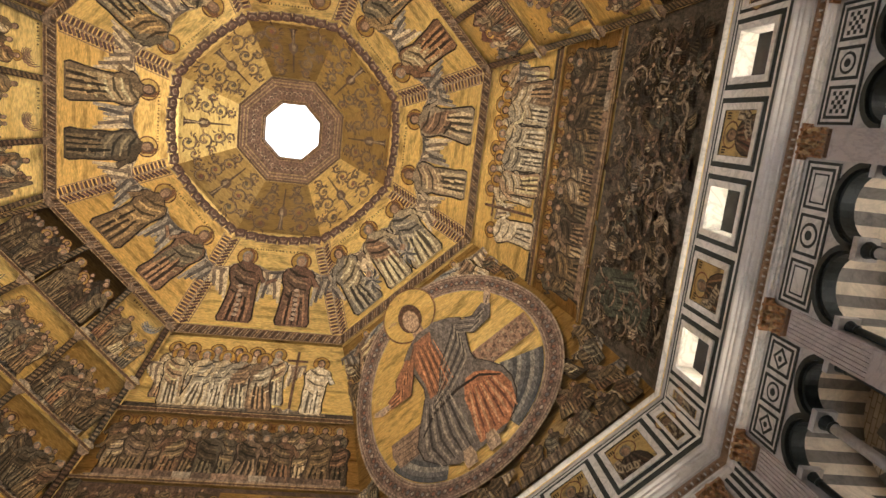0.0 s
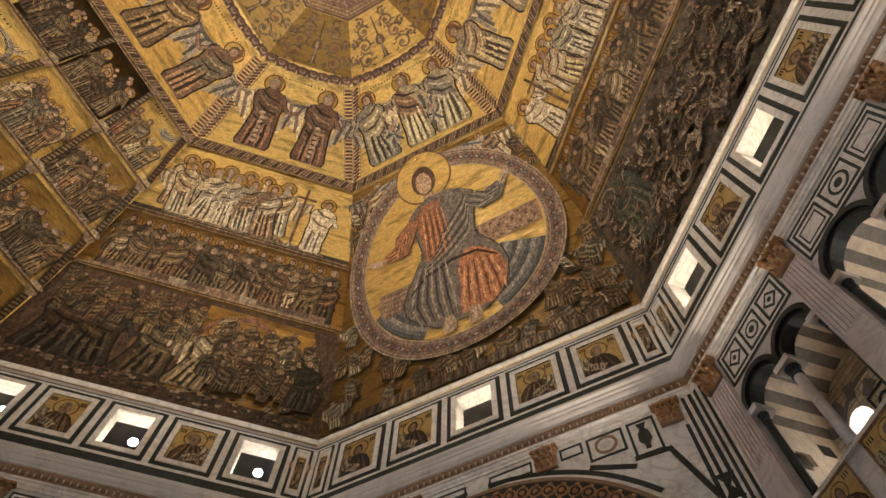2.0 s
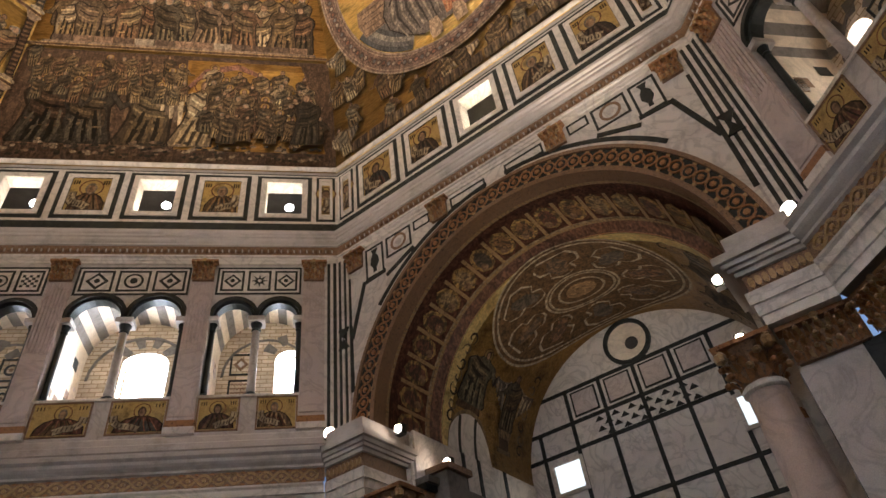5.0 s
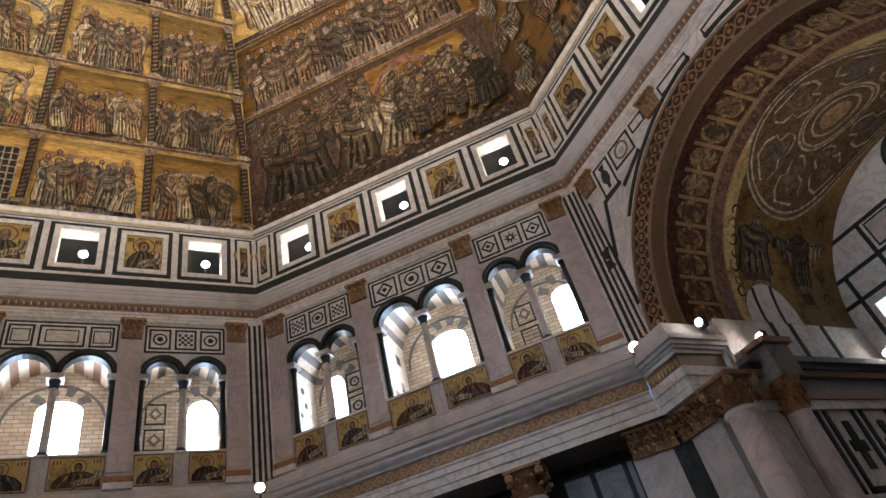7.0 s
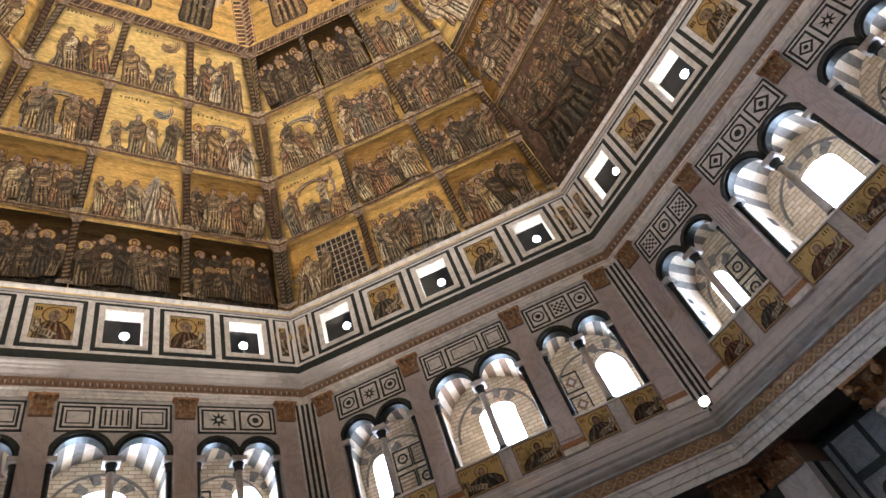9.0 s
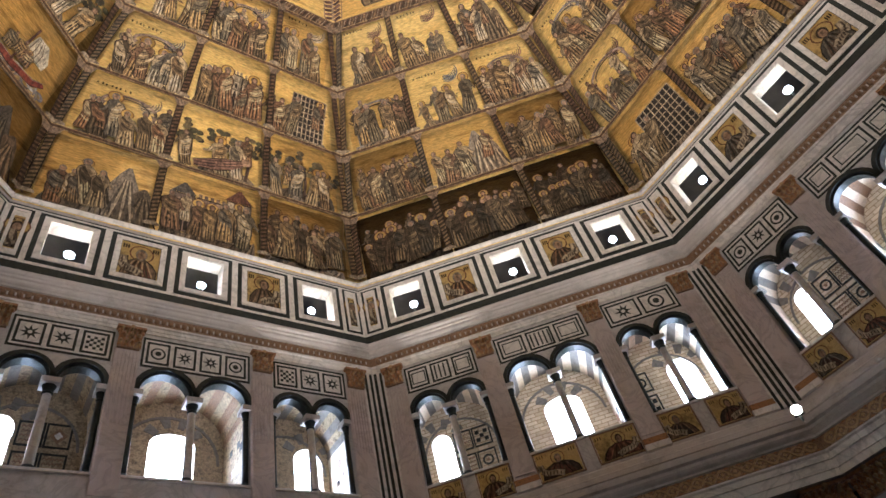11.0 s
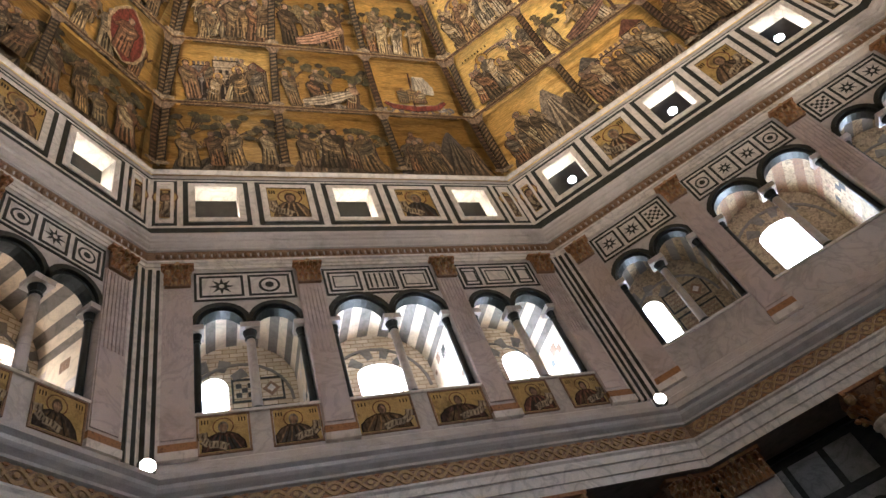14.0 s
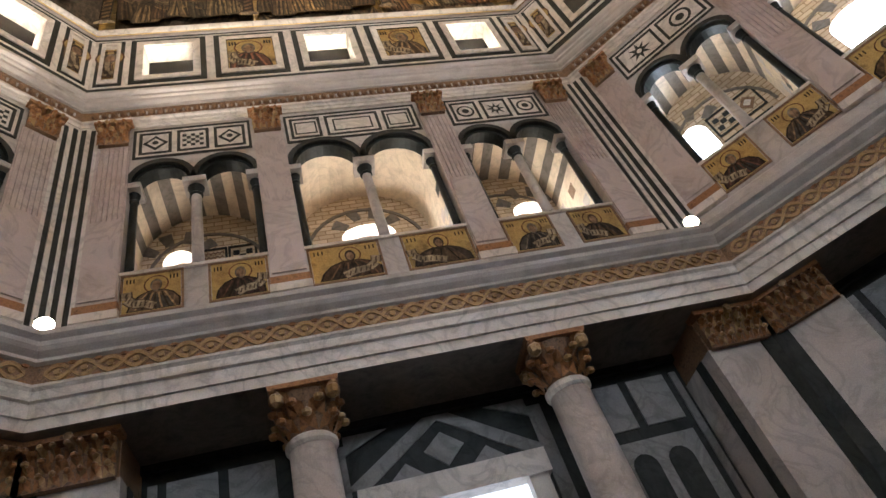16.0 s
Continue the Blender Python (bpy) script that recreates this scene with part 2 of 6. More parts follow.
def tile(b, s0, s1, x0, x1, mat, h, tint=(1, 1, 1), n=1):
    """A patch of the vault between two heights along it; x0 and x1 are shares of the half width (-1 to 1)."""
    for i in range(n):
        a, c = s0 + (s1 - s0) * i / n, s0 + (s1 - s0) * (i + 1) / n
        b.face([vault(x0 * half(a), a, h), vault(x1 * half(a), a, h), vault(x1 * half(c), c, h), vault(x0 * half(c), c, h)], mat, tint)


SURFACE = {"at": vault}


def strips(b, u, s, rows, mat, tint, h):
    """A silhouette as a stack of quads: rows are (height, left, right) in metres from u, s."""
    for (a, l0, r0), (c, l1, r1) in zip(rows, rows[1:]):
        n = max(1, math.ceil(abs(c - a) / 0.36))
        for i in range(n):
            f, g = i / n, (i + 1) / n
            p, q = a + (c - a) * f, a + (c - a) * g
            b.face([SURFACE["at"](u + l0 + (l1 - l0) * f, s + p, h), SURFACE["at"](u + r0 + (r1 - r0) * f, s + p, h),
                    SURFACE["at"](u + r0 + (r1 - r0) * g, s + q, h), SURFACE["at"](u + l0 + (l1 - l0) * g, s + q, h)], mat, tint)


def disc(b, u, s, rx, ry, mat, tint, h, n=10):
    b.face([SURFACE["at"](u + rx * math.cos(i * math.tau / n), s + ry * math.sin(i * math.tau / n), h) for i in range(n)], mat, tint)


def stroke(b, pts, w, tint, h, taper=True, mat=None):
    """A brush-like ribbon through points (u, s), thickest in its middle."""
    n = len(pts)
    edge = []
    for i, (x, y) in enumerate(pts):
        (x0, y0), (x1, y1) = pts[max(0, i - 1)], pts[min(n - 1, i + 1)]
        ln = math.hypot(x1 - x0, y1 - y0) or 1.0
        k = w / 2 * (0.25 + 0.75 * math.sin(math.pi * (i + 0.3) / (n - 0.4)) if taper else 1.0)
        ex, ey = -(y1 - y0) / ln * k, (x1 - x0) / ln * k
        edge.append(((x - ex, y - ey), (x + ex, y + ey)))
    for (p, q), (r, t) in zip(edge, edge[1:]):
        b.face([SURFACE["at"](*p, h), SURFACE["at"](*r, h), SURFACE["at"](*t, h), SURFACE["at"](*q, h)], mat or TINT, tint)


def curl(u, s, r, a0, turns, n=12, grow=0.25):
    """Points of a spiral tendril round u, s."""
    return [(u + r * (grow + (1 - grow) * i / n) * math.cos(a0 + turns * math.tau * i / n), s + r * (grow + (1 - grow) * i / n) * math.sin(a0 + turns * math.tau * i / n)) for i in range(n + 1)]


ROBES = [(0.15, 0.085, 0.045), (0.20, 0.075, 0.042), (0.13, 0.115, 0.095), (0.36, 0.27, 0.165), (0.075, 0.052, 0.036), (0.27, 0.16, 0.065), (0.17, 0.11, 0.065), (0.44, 0.345, 0.225), (0.10, 0.10, 0.105), (0.19, 0.085, 0.06), (0.26, 0.195, 0.13)]
DULL = [(0.10, 0.057, 0.034), (0.13, 0.055, 0.037), (0.08, 0.07, 0.06), (0.18, 0.125, 0.078), (0.045, 0.032, 0.025), (0.14, 0.085, 0.043), (0.105, 0.068, 0.045)]
NIGHT = [(0.045, 0.03, 0.022), (0.06, 0.028, 0.022), (0.035, 0.034, 0.036), (0.12, 0.085, 0.058), (0.065, 0.042, 0.028), (0.12, 0.09, 0.06)]
PALE = [(0.40, 0.335, 0.25), (0.36, 0.215, 0.145), (0.29, 0.275, 0.25), (0.47, 0.385, 0.27), (0.20, 0.115, 0.085), (0.25, 0.25, 0.245)]
LINE, CREAM, FACE = (0.022, 0.014, 0.01), (0.46, 0.37, 0.26), (0.34, 0.22, 0.145)
# tones of the gold; the darker ones mix brown mosaic with painted-in shade
BRIGHT, MID, SHADED_BROWN, MURK = (1.0, 1.0, 1.0), (0.74, 0.69, 0.62), (0.36, 0.315, 0.27), (0.05, 0.042, 0.04)
rnd = random.Random(7)
shade = lambda c, k: (min(0.6, c[0] * k), min(0.52, c[1] * k), min(0.40, c[2] * k * (1.0 if k < 1.5 else 0.9)))



def warm(c):
    """The tone drawn halfway towards a golden brown."""
    lum = 0.3 * c[0] + 0.6 * c[1] + 0.1 * c[2]
    return tuple(0.45 * v + 0.55 * lum * t for v, t in zip(c, (1.3, 0.98, 0.56)))


def robe(b, u, s, h, w, palette, lift, halo=True, wings=False, lean=0.0, ground=BRIGHT):
    """A plain draped shape with a blank round top: garment, mantle and light and dark fold lines."""
    one, two = (warm(c) for c in rnd.sample(palette, 2))
    sway = rnd.uniform(-0.12, 0.12)
    flare = rnd.uniform(0.36, 0.56)
    prof = [(0.0, flare * 0.86), (0.06, flare), (0.2, flare * 0.9), (0.38, 0.40), (0.52, 0.38), (0.64, 0.47), (0.72, 0.48), (0.78, 0.38), (0.82, 0.16), (0.86, 0.10)]
    x = lambda a: lean * a * h + sway * w * math.sin(math.pi * a)
    half_at = lambda a: next((p + (q - p) * (a - m) / (n - m) for (m, p), (n, q) in zip(prof, prof[1:]) if m <= a <= n), 0.1)
    sg = rnd.choice((-1, 1))
    if wings:
        for side in (-1, 1):
            c = rnd.choice([(0.10, 0.085, 0.075), (0.20, 0.15, 0.11)])
            for j in range(6):
                top = (u + x(0.74) + side * w * (0.34 + 0.05 * j), s + h * (0.80 - 0.02 * j))
                low = (u + x(0.4) + side * w * (0.5 + 0.13 * j), s + h * (0.30 + 0.055 * j))
                bend = (u + x(0.6) + side * w * (0.62 + 0.12 * j), s + h * (0.68 + 0.01 * j))
                stroke(b, [top, bend, low], w * 0.17, c if j % 2 else shade(c, 3.2), lift + 0.0005 * j)
    if halo:
        c = (u + x(0.9), s + 0.905 * h)
        disc(b, *c, 0.128 * h, 0.128 * h, TINT, (0.16, 0.075, 0.035), lift + 0.003, 14)
        disc(b, *c, 0.112 * h, 0.112 * h, GOLD, shade(ground, 0.9) if ground is not MURK else (0.4, 0.36, 0.3), lift + 0.0042, 14)
    e = 0.05
    strips(b, u, s, [(h * a, x(a) - w * (c + e), x(a) + w * (c + e)) for a, c in prof], TINT, LINE, lift + 0.0055)
    strips(b, u, s, [(h * a, x(a) - w * c, x(a) + w * c) for a, c in prof], TINT, one, lift + 0.007)
    strips(b, u, s, [(h * a, x(a) + sg * w * p - w * q, x(a) + sg * w * p + w * q) for a, p, q in ((0.16, 0.22, 0.06), (0.28, 0.14, 0.22), (0.44, 0.03, 0.33), (0.6, -0.08, 0.32), (0.73, -0.2, 0.2), (0.8, -0.16, 0.06))], TINT, two, lift + 0.0085)
    # folds: long ones down the skirt, slanting ones over the mantle
    for j in range(7):
        f = -0.8 + 1.6 * (j + 0.5) / 7 + rnd.uniform(-0.08, 0.08)
        top = rnd.uniform(0.32, 0.5)
        pts = [(u + x(a) + w * f * g * half_at(a), s + h * a) for a, g in ((0.02, 1.0), (top * 0.5, 0.95), (top, 0.8))]
        stroke(b, pts, w * rnd.uniform(0.07, 0.13), shade(one, 0.2) if j % 2 else shade(one, 2.2), lift + 0.0098)
    for j in range(6):
        a = 0.24 + 0.09 * j
        pts = [(u + x(a) + sg * w * p, s + h * (a + d)) for p, d in ((-0.34, 0.11), (-0.05, 0.02), (0.3, 0.0))]
        stroke(b, pts, w * rnd.uniform(0.06, 0.11), shade(two, 0.2) if j % 2 else shade(two, 2.2), lift + 0.0104)
    arm = [(u + x(0.7) + sg * w * 0.42, s + h * 0.70), (u + x(0.6) + sg * w * 0.62, s + h * 0.55), (u + x(0.6) + sg * w * rnd.uniform(0.5, 1.0), s + h * rnd.uniform(0.5, 0.7))]
    stroke(b, arm, w * 0.24, LINE, lift + 0.0101)
    stroke(b, arm, w * 0.18, shade(one, 1.3), lift + 0.011)
    disc(b, u + x(0.9), s + 0.91 * h, 0.064 * h, 0.078 * h, TINT, rnd.choice([(0.06, 0.038, 0.028), (0.12, 0.075, 0.05), (0.22, 0.19, 0.16)]), lift + 0.0122, 10)
    disc(b, u + x(0.9), s + 0.90 * h, 0.044 * h, 0.058 * h, TINT, FACE, lift + 0.0136, 10)


def house(b, u, s, w, h, lift, wide=False):
    c = rnd.choice([CREAM, (0.30, 0.22, 0.17), (0.24, 0.21, 0.19), (0.36, 0.27, 0.19)])
    dark = shade(c, 0.28)
    if wide:
        # an open canopy: two columns, an arch and a cornice
        for sg in (-1, 1):
            strips(b, u + sg * w * 0.46, s, [(0, -0.13, 0.13), (0.08, -0.07, 0.07), (h * 0.66, -0.06, 0.06), (h * 0.72, -0.14, 0.14)], TINT, c, lift + 0.002)
            strips(b, u + sg * w * 0.46, s, [(0.1, -0.015, 0.025), (h * 0.64, -0.015, 0.025)], TINT, dark, lift + 0.004)
        for r, tint, q in ((0.5, dark, 0.002), (0.47, c, 0.004), (0.36, dark, 0.0055)):
            stroke(b, [(u + w * r * math.cos(math.pi * i / 14), s + h * 0.72 + w * r * 0.55 * math.sin(math.pi * i / 14)) for i in range(15)], 0.09 if r == 0.47 else 0.05, tint, lift + q, False)
        return
    strips(b, u, s, [(0, -w / 2 - 0.03, w / 2 + 0.03), (h, -w / 2 - 0.03, w / 2 + 0.03)], TINT, LINE, lift)
    strips(b, u, s, [(0.03, -w / 2, w / 2), (h * 0.97, -w / 2, w / 2)], TINT, c, lift + 0.002)
    strips(b, u + w * 0.36, s, [(0.03, 0, w * 0.14), (h * 0.97, 0, w * 0.14)], TINT, shade(c, 0.5), lift + 0.0035)
    for z in (0.58, 0.8):
        strips(b, u, s + h * z, [(0, -w / 2, w / 2), (0.05, -w / 2, w / 2)], TINT, dark, lift + 0.005)
    if rnd.random() < 0.5:
        strips(b, u, s + h, [(0, -w * 0.6, w * 0.6), (h * 0.28, -0.04, 0.04)], TINT, rnd.choice([(0.13, 0.06, 0.04), (0.12, 0.105, 0.09)]), lift + 0.004)
    else:
        for i in range(5):
            strips(b, u - w * 0.4 + w * 0.2 * i, s + h, [(0, -w * 0.06, w * 0.06), (0.16, -w * 0.06, w * 0.06)], TINT, c, lift + 0.004)
    n = rnd.randint(2, 3)
    for i in range(n):
        strips(b, u - w * 0.36 + w * 0.72 * (i + 0.5) / n, s + 0.1, [(0, -w * 0.09, w * 0.09), (h * 0.42, -w * 0.09, w * 0.09), (h * 0.5, -0.02, 0.02)], TINT, (0.03, 0.022, 0.02), lift + 0.006)
        strips(b, u - w * 0.36 + w * 0.72 * (i + 0.5) / n, s + h * 0.64, [(0, -w * 0.06, w * 0.06), (h * 0.12, -w * 0.06, w * 0.06)], TINT, (0.03, 0.022, 0.02), lift + 0.006)


def tree(b, u, s, h, lift):
    stroke(b, [(u, s), (u + 0.05, s + h * 0.3), (u - 0.02, s + h * 0.7)], 0.12, (0.08, 0.05, 0.035), lift, False)
    for i in range(16):
        a, r = rnd.uniform(0, math.tau), 0.3 * h * math.sqrt(rnd.random())
        p = (u + r * math.cos(a), s + h * 0.75 + 0.75 * r * math.sin(a))
        stroke(b, [(u, s + h * 0.55), ((u + p[0]) / 2, (s + h * 0.55 + p[1]) / 2 + 0.04), p], 0.03, (0.08, 0.05, 0.035), lift + 0.001, False)
        disc(b, *p, 0.07 * h, 0.055 * h, TINT, rnd.choice([(0.085, 0.075, 0.04), (0.15, 0.115, 0.06), (0.05, 0.042, 0.028)]), lift + 0.002 + i * 0.0004, 7)


def hills(b, u0, u1, s, h, lift, palette):
    """Rocky ground: overlapping humps with lit ridges."""
    n = max(4, round((u1 - u0) / 0.4))
    for i in range(n):
        c = u0 + (u1 - u0) * (i + rnd.random()) / n
        w, t = rnd.uniform(0.3, 0.75), h * rnd.uniform(0.4, 1.0)
        l, r = max(u0, c - w) - c, min(u1, c + w) - c
        col = rnd.choice(palette)
        z = lift + 0.0008 * i
        strips(b, c, s, [(0, l, r), (t * 0.5, l * 0.75, r * 0.8), (t * 0.85, l * 0.35, r * 0.4), (t, l * 0.1, r * 0.1)], TINT, col, z)
        for j in range(3):
            x = c + (l + (r - l) * (0.3 + 0.2 * j))
            stroke(b, [(x, s + 0.03), (x * 0.7 + c * 0.3, s + t * 0.45), (x * 0.35 + c * 0.65, s + t * 0.85)], 0.06, shade(col, 2.0 if j % 2 else 0.35), z + 0.0006)


def grating(b, u, s, w, h, lift):
    strips(b, u, s, [(0, -w / 2, w / 2), (h, -w / 2, w / 2)], TINT, (0.03, 0.024, 0.022), lift)
    for i in range(9):
        strips(b, u - w / 2 + w * i / 8, s, [(0, -0.022, 0.022), (h, -0.022, 0.022)], TINT, CREAM, lift + 0.003)
        strips(b, u, s + h * i / 8, [(-0.022, -w / 2, w / 2), (0.022, -w / 2, w / 2)], TINT, CREAM, lift + 0.0045)


def boat(b, u, s, w, lift):
    """A ship with a red hull and a pale sail over curled water."""
    for i in range(14):
        x = u - w * 0.62 + w * 1.24 * i / 13
        stroke(b, curl(x, s + 0.16 + 0.12 * (i % 3), 0.22, i * 1.3, 0.9, 8), 0.12, ((0.34, 0.31, 0.28), (0.20, 0.18, 0.17), (0.46, 0.42, 0.37))[i % 3], lift + 0.0006 * i)
    hull = [(-0.55, 0.62), (-0.4, 0.42), (0.0, 0.34), (0.4, 0.46), (0.58, 0.78)]
    stroke(b, [(u + w * p, s + q) for p, q in hull], 0.36, LINE, lift + 0.010)
    stroke(b, [(u + w * p, s + q) for p, q in hull], 0.28, (0.20, 0.05, 0.035), lift + 0.012)
    stroke(b, [(u + w * p, s + q + 0.14) for p, q in hull], 0.05, CREAM, lift + 0.0135)
    stroke(b, [(u - 0.05, s + 0.4), (u + 0.05, s + 2.3)], 0.07, (0.10, 0.05, 0.035), lift + 0.012, False)
    strips(b, u + 0.3, s + 1.15, [(0, -0.2, 0.55), (0.4, -0.22, 0.6), (0.95, -0.15, 0.3)], TINT, (0.50, 0.44, 0.34), lift + 0.013)
    for j in range(4):
        stroke(b, [(u + 0.14 + 0.15 * j, s + 1.17), (u + 0.17 + 0.14 * j, s + 1.6), (u + 0.18 + 0.08 * j, s + 2.05)], 0.04, (0.16, 0.12, 0.09), lift + 0.0145)


def letters(b, u0, u1, s, lift):
    x = u0
    while x < u1:
        w = rnd.uniform(0.03, 0.06)
        strips(b, x, s, [(0, 0, w), (rnd.uniform(0.07, 0.11), 0, w)], TINT, LINE, lift)
        x += w + rnd.uniform(0.06, 0.14)


EARTH = [(0.17, 0.12, 0.08), (0.24, 0.18, 0.13), (0.13, 0.10, 0.07), (0.09, 0.075, 0.06), (0.28, 0.23, 0.18)]
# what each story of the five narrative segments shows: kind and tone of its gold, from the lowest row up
# dark tones hold dark mosaic grounds and also gold that catches little light
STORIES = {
    2: ((("grid", MID), ("crowd", MID), ("arch", SHADED_BROWN)), (("canopy", BRIGHT), ("crowd", SHADED_BROWN), ("crowd", SHADED_BROWN)), (("canopy", BRIGHT), ("crowd", MID), ("crowd", SHADED_BROWN)), (("crowd", MURK), ("crowd", MURK), ("few", MID))),
    3: ((("crowd", MURK), ("crowd", MURK), ("crowd", MURK)), (("crowd", SHADED_BROWN), ("mount", MID), ("crowd", SHADED_BROWN)), (("arch", MID), ("few", BRIGHT), ("canopy", BRIGHT)), (("few", BRIGHT), ("few", BRIGHT), ("mount", BRIGHT))),
    4: ((("mount", MID), ("house", MID), ("crowd", SHADED_BROWN)), (("canopy", BRIGHT), ("recline", BRIGHT), ("trees", MID)), (("canopy", BRIGHT), ("house", BRIGHT), ("grid", BRIGHT)), (("few", BRIGHT), ("canopy", MID), ("few", MID))),
    5: ((("trees", SHADED_BROWN), ("trees", SHADED_BROWN), ("mount", SHADED_BROWN)), (("house", MID), ("recline", SHADED_BROWN), ("boat", MID)), (("crowd", SHADED_BROWN), ("recline", SHADED_BROWN), ("trees", MID)), (("crowd", SHADED_BROWN), ("house", MID), ("few", MID))),
    6: ((("crowd", MURK), ("crowd", SHADED_BROWN), ("trees", SHADED_BROWN)), (("crowd", MID), ("house", SHADED_BROWN), ("almond", MID)), (("few", MID), ("canopy", MID), ("crowd", SHADED_BROWN)), (("house", MID), ("few", BRIGHT), ("few", BRIGHT))),
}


def story(b, s, tall, u0, u1, kind, tone):
    """One mosaic story: toned gold, rocky ground, buildings or trees, and a group of draped shapes."""
    mid, w = (u0 + u1) / 2, u1 - u0
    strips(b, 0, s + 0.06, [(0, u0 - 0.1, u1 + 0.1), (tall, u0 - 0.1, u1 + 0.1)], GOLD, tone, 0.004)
    cast = NIGHT if tone is MURK else (DULL + ROBES[:7] if tone is SHADED_BROWN else ROBES)
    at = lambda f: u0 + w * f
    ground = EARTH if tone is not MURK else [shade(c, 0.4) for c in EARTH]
    hills(b, u0, u1, s + 0.06, tall * {"mount": 0.34, "trees": 0.3, "boat": 0.12}.get(kind, 0.2), 0.010, ground)
    if kind == "mount":
        for f, t in ((0.72, 0.8), (0.5, 0.62), (0.9, 0.55)):
            c = rnd.choice(ground)
            strips(b, at(f), s + 0.08, [(0, -min(w * 0.35, f * w), min(w * 0.3, (1 - f) * w)), (tall * t * 0.5, -w * 0.2, min(w * 0.16, (1 - f) * w)), (tall * t * 0.85, -w * 0.09, w * 0.06), (tall * t, -0.06, 0.05)], TINT, c, 0.018 + 0.004 * f)
            for j in range(7):
                stroke(b, [(at(f) + w * 0.05 * (j - 3), s + 0.1), (at(f) + w * 0.03 * (j - 3), s + tall * t * 0.4), (at(f) + w * 0.01 * (j - 3), s + tall * t * 0.8)], 0.09, shade(c, 1.9 if j % 2 else 0.4), 0.024 + 0.004 * f)
    if kind in ("trees", "recline"):
        for f in (0.15, 0.55, 0.86):
            tree(b, at(f), s + 0.35, tall * rnd.uniform(0.68, 0.86), 0.022)
    if kind == "house":
        for f in (0.2, 0.5, 0.8):
            house(b, at(f), s + 0.35, w * rnd.uniform(0.22, 0.32), tall * rnd.uniform(0.5, 0.72), 0.022)
    if kind == "canopy":
        house(b, at(0.5), s + 0.3, w * 0.62, tall * 0.78, 0.022, True)
    if kind == "arch":
        house(b, at(0.5), s + 0.25, w * 0.86, tall * 0.66, 0.022, True)
        strips(b, at(0.5), s + 0.4, [(0, -w * 0.32, w * 0.32), (0.45, -w * 0.34, w * 0.34)], TINT, CREAM, 0.026)
        for i in range(9):
            stroke(b, [(at(0.22 + 0.07 * i), s + 0.42), (at(0.23 + 0.07 * i), s + 0.82)], 0.06, (0.15, 0.1, 0.07), 0.028)
    if kind == "grid":
        grating(b, at(0.62), s + 0.3, w * 0.55, tall * 0.72, 0.022)
    if kind == "almond":
        strips(b, at(0.62), s + 0.3, [(tall * a, -w * c + w * 0.12 * (0.5 - a), w * c + w * 0.12 * (0.5 - a)) for a, c in ((0.0, 0.02), (0.1, 0.14), (0.25, 0.21), (0.45, 0.235), (0.65, 0.19), (0.78, 0.1), (0.86, 0.02))], TINT, (0.36, 0.27, 0.16), 0.15)
        strips(b, at(0.62), s + 0.36, [(tall * a, -w * c + w * 0.12 * (0.5 - a), w * c + w * 0.12 * (0.5 - a)) for a, c in ((0.0, 0.01), (0.1, 0.115), (0.25, 0.18), (0.45, 0.2), (0.63, 0.155), (0.75, 0.07), (0.81, 0.01))], TINT, (0.15, 0.035, 0.025), 0.155)
        robe(b, at(0.62), s + 0.6, tall * 0.6, tall * 0.22, [(0.17, 0.05, 0.035), (0.22, 0.09, 0.06)], 0.16, False)
    if kind == "boat":
        boat(b, at(0.5), s + 0.2, w * 0.7, 0.022)
    many = {"crowd": (9, 8), "few": (0, 4), "canopy": (2, 6), "mount": (1, 5), "grid": (1, 4), "trees": (1, 4), "house": (2, 5), "arch": (6, 4), "boat": (3, 0), "recline": (1, 3), "almond": (3, 3)}[kind]
    lift = 0.040
    for i in range(many[0]):
        hh = tall * rnd.uniform(0.42, 0.52)
        f = (i + rnd.uniform(0.1, 0.9)) / many[0] if kind != "boat" else 0.35 + 0.12 * i
        robe(b, at(0.05 + 0.9 * f), s + tall * rnd.uniform(0.24, 0.36), hh * (0.55 if kind == "boat" else 1), hh * rnd.uniform(0.26, 0.34), cast, lift, rnd.random() < 0.3, lean=rnd.uniform(-0.1, 0.1), ground=tone)
        lift += 0.009
    front = many[1]
    for i in range(front):
        f = (i + rnd.uniform(0.25, 0.75)) / front
        if kind == "grid":
            f *= 0.4
        if kind == "mount":
            f = f * 0.55
        hh = tall * rnd.choice((0.46, 0.56, 0.6, 0.64, 0.68))
        robe(b, at(0.06 + 0.88 * f), s + 0.10 + rnd.uniform(0, 0.3), hh, hh * rnd.uniform(0.26, 0.36), cast, lift, rnd.random() < (0.6 if tone is MURK else 0.22), lean=rnd.uniform(-0.16, 0.16), ground=tone)
        lift += 0.009
    if kind == "recline":
        c = rnd.choice(PALE)
        body = [(at(0.22), s + 0.5), (at(0.42), s + 0.62), (at(0.62), s + 0.85), (at(0.8), s + 1.1)]
        stroke(b, body, 0.62, LINE, lift)
        stroke(b, body, 0.54, c, lift + 0.003)
        for j in range(6):
            stroke(b, [(x, y - 0.18 + 0.07 * j) for x, y in body], 0.05, shade(c, 0.35 if j % 2 else 1.4), lift + 0.005)
        disc(b, at(0.84), s + 1.2, 0.17, 0.19, TINT, FACE, lift + 0.007)
    if kind in ("few", "canopy") and tall > 2.5:
        letters(b, u0 + 0.3, mid, s + tall - 0.34, 0.012)
        c = rnd.choice(PALE)
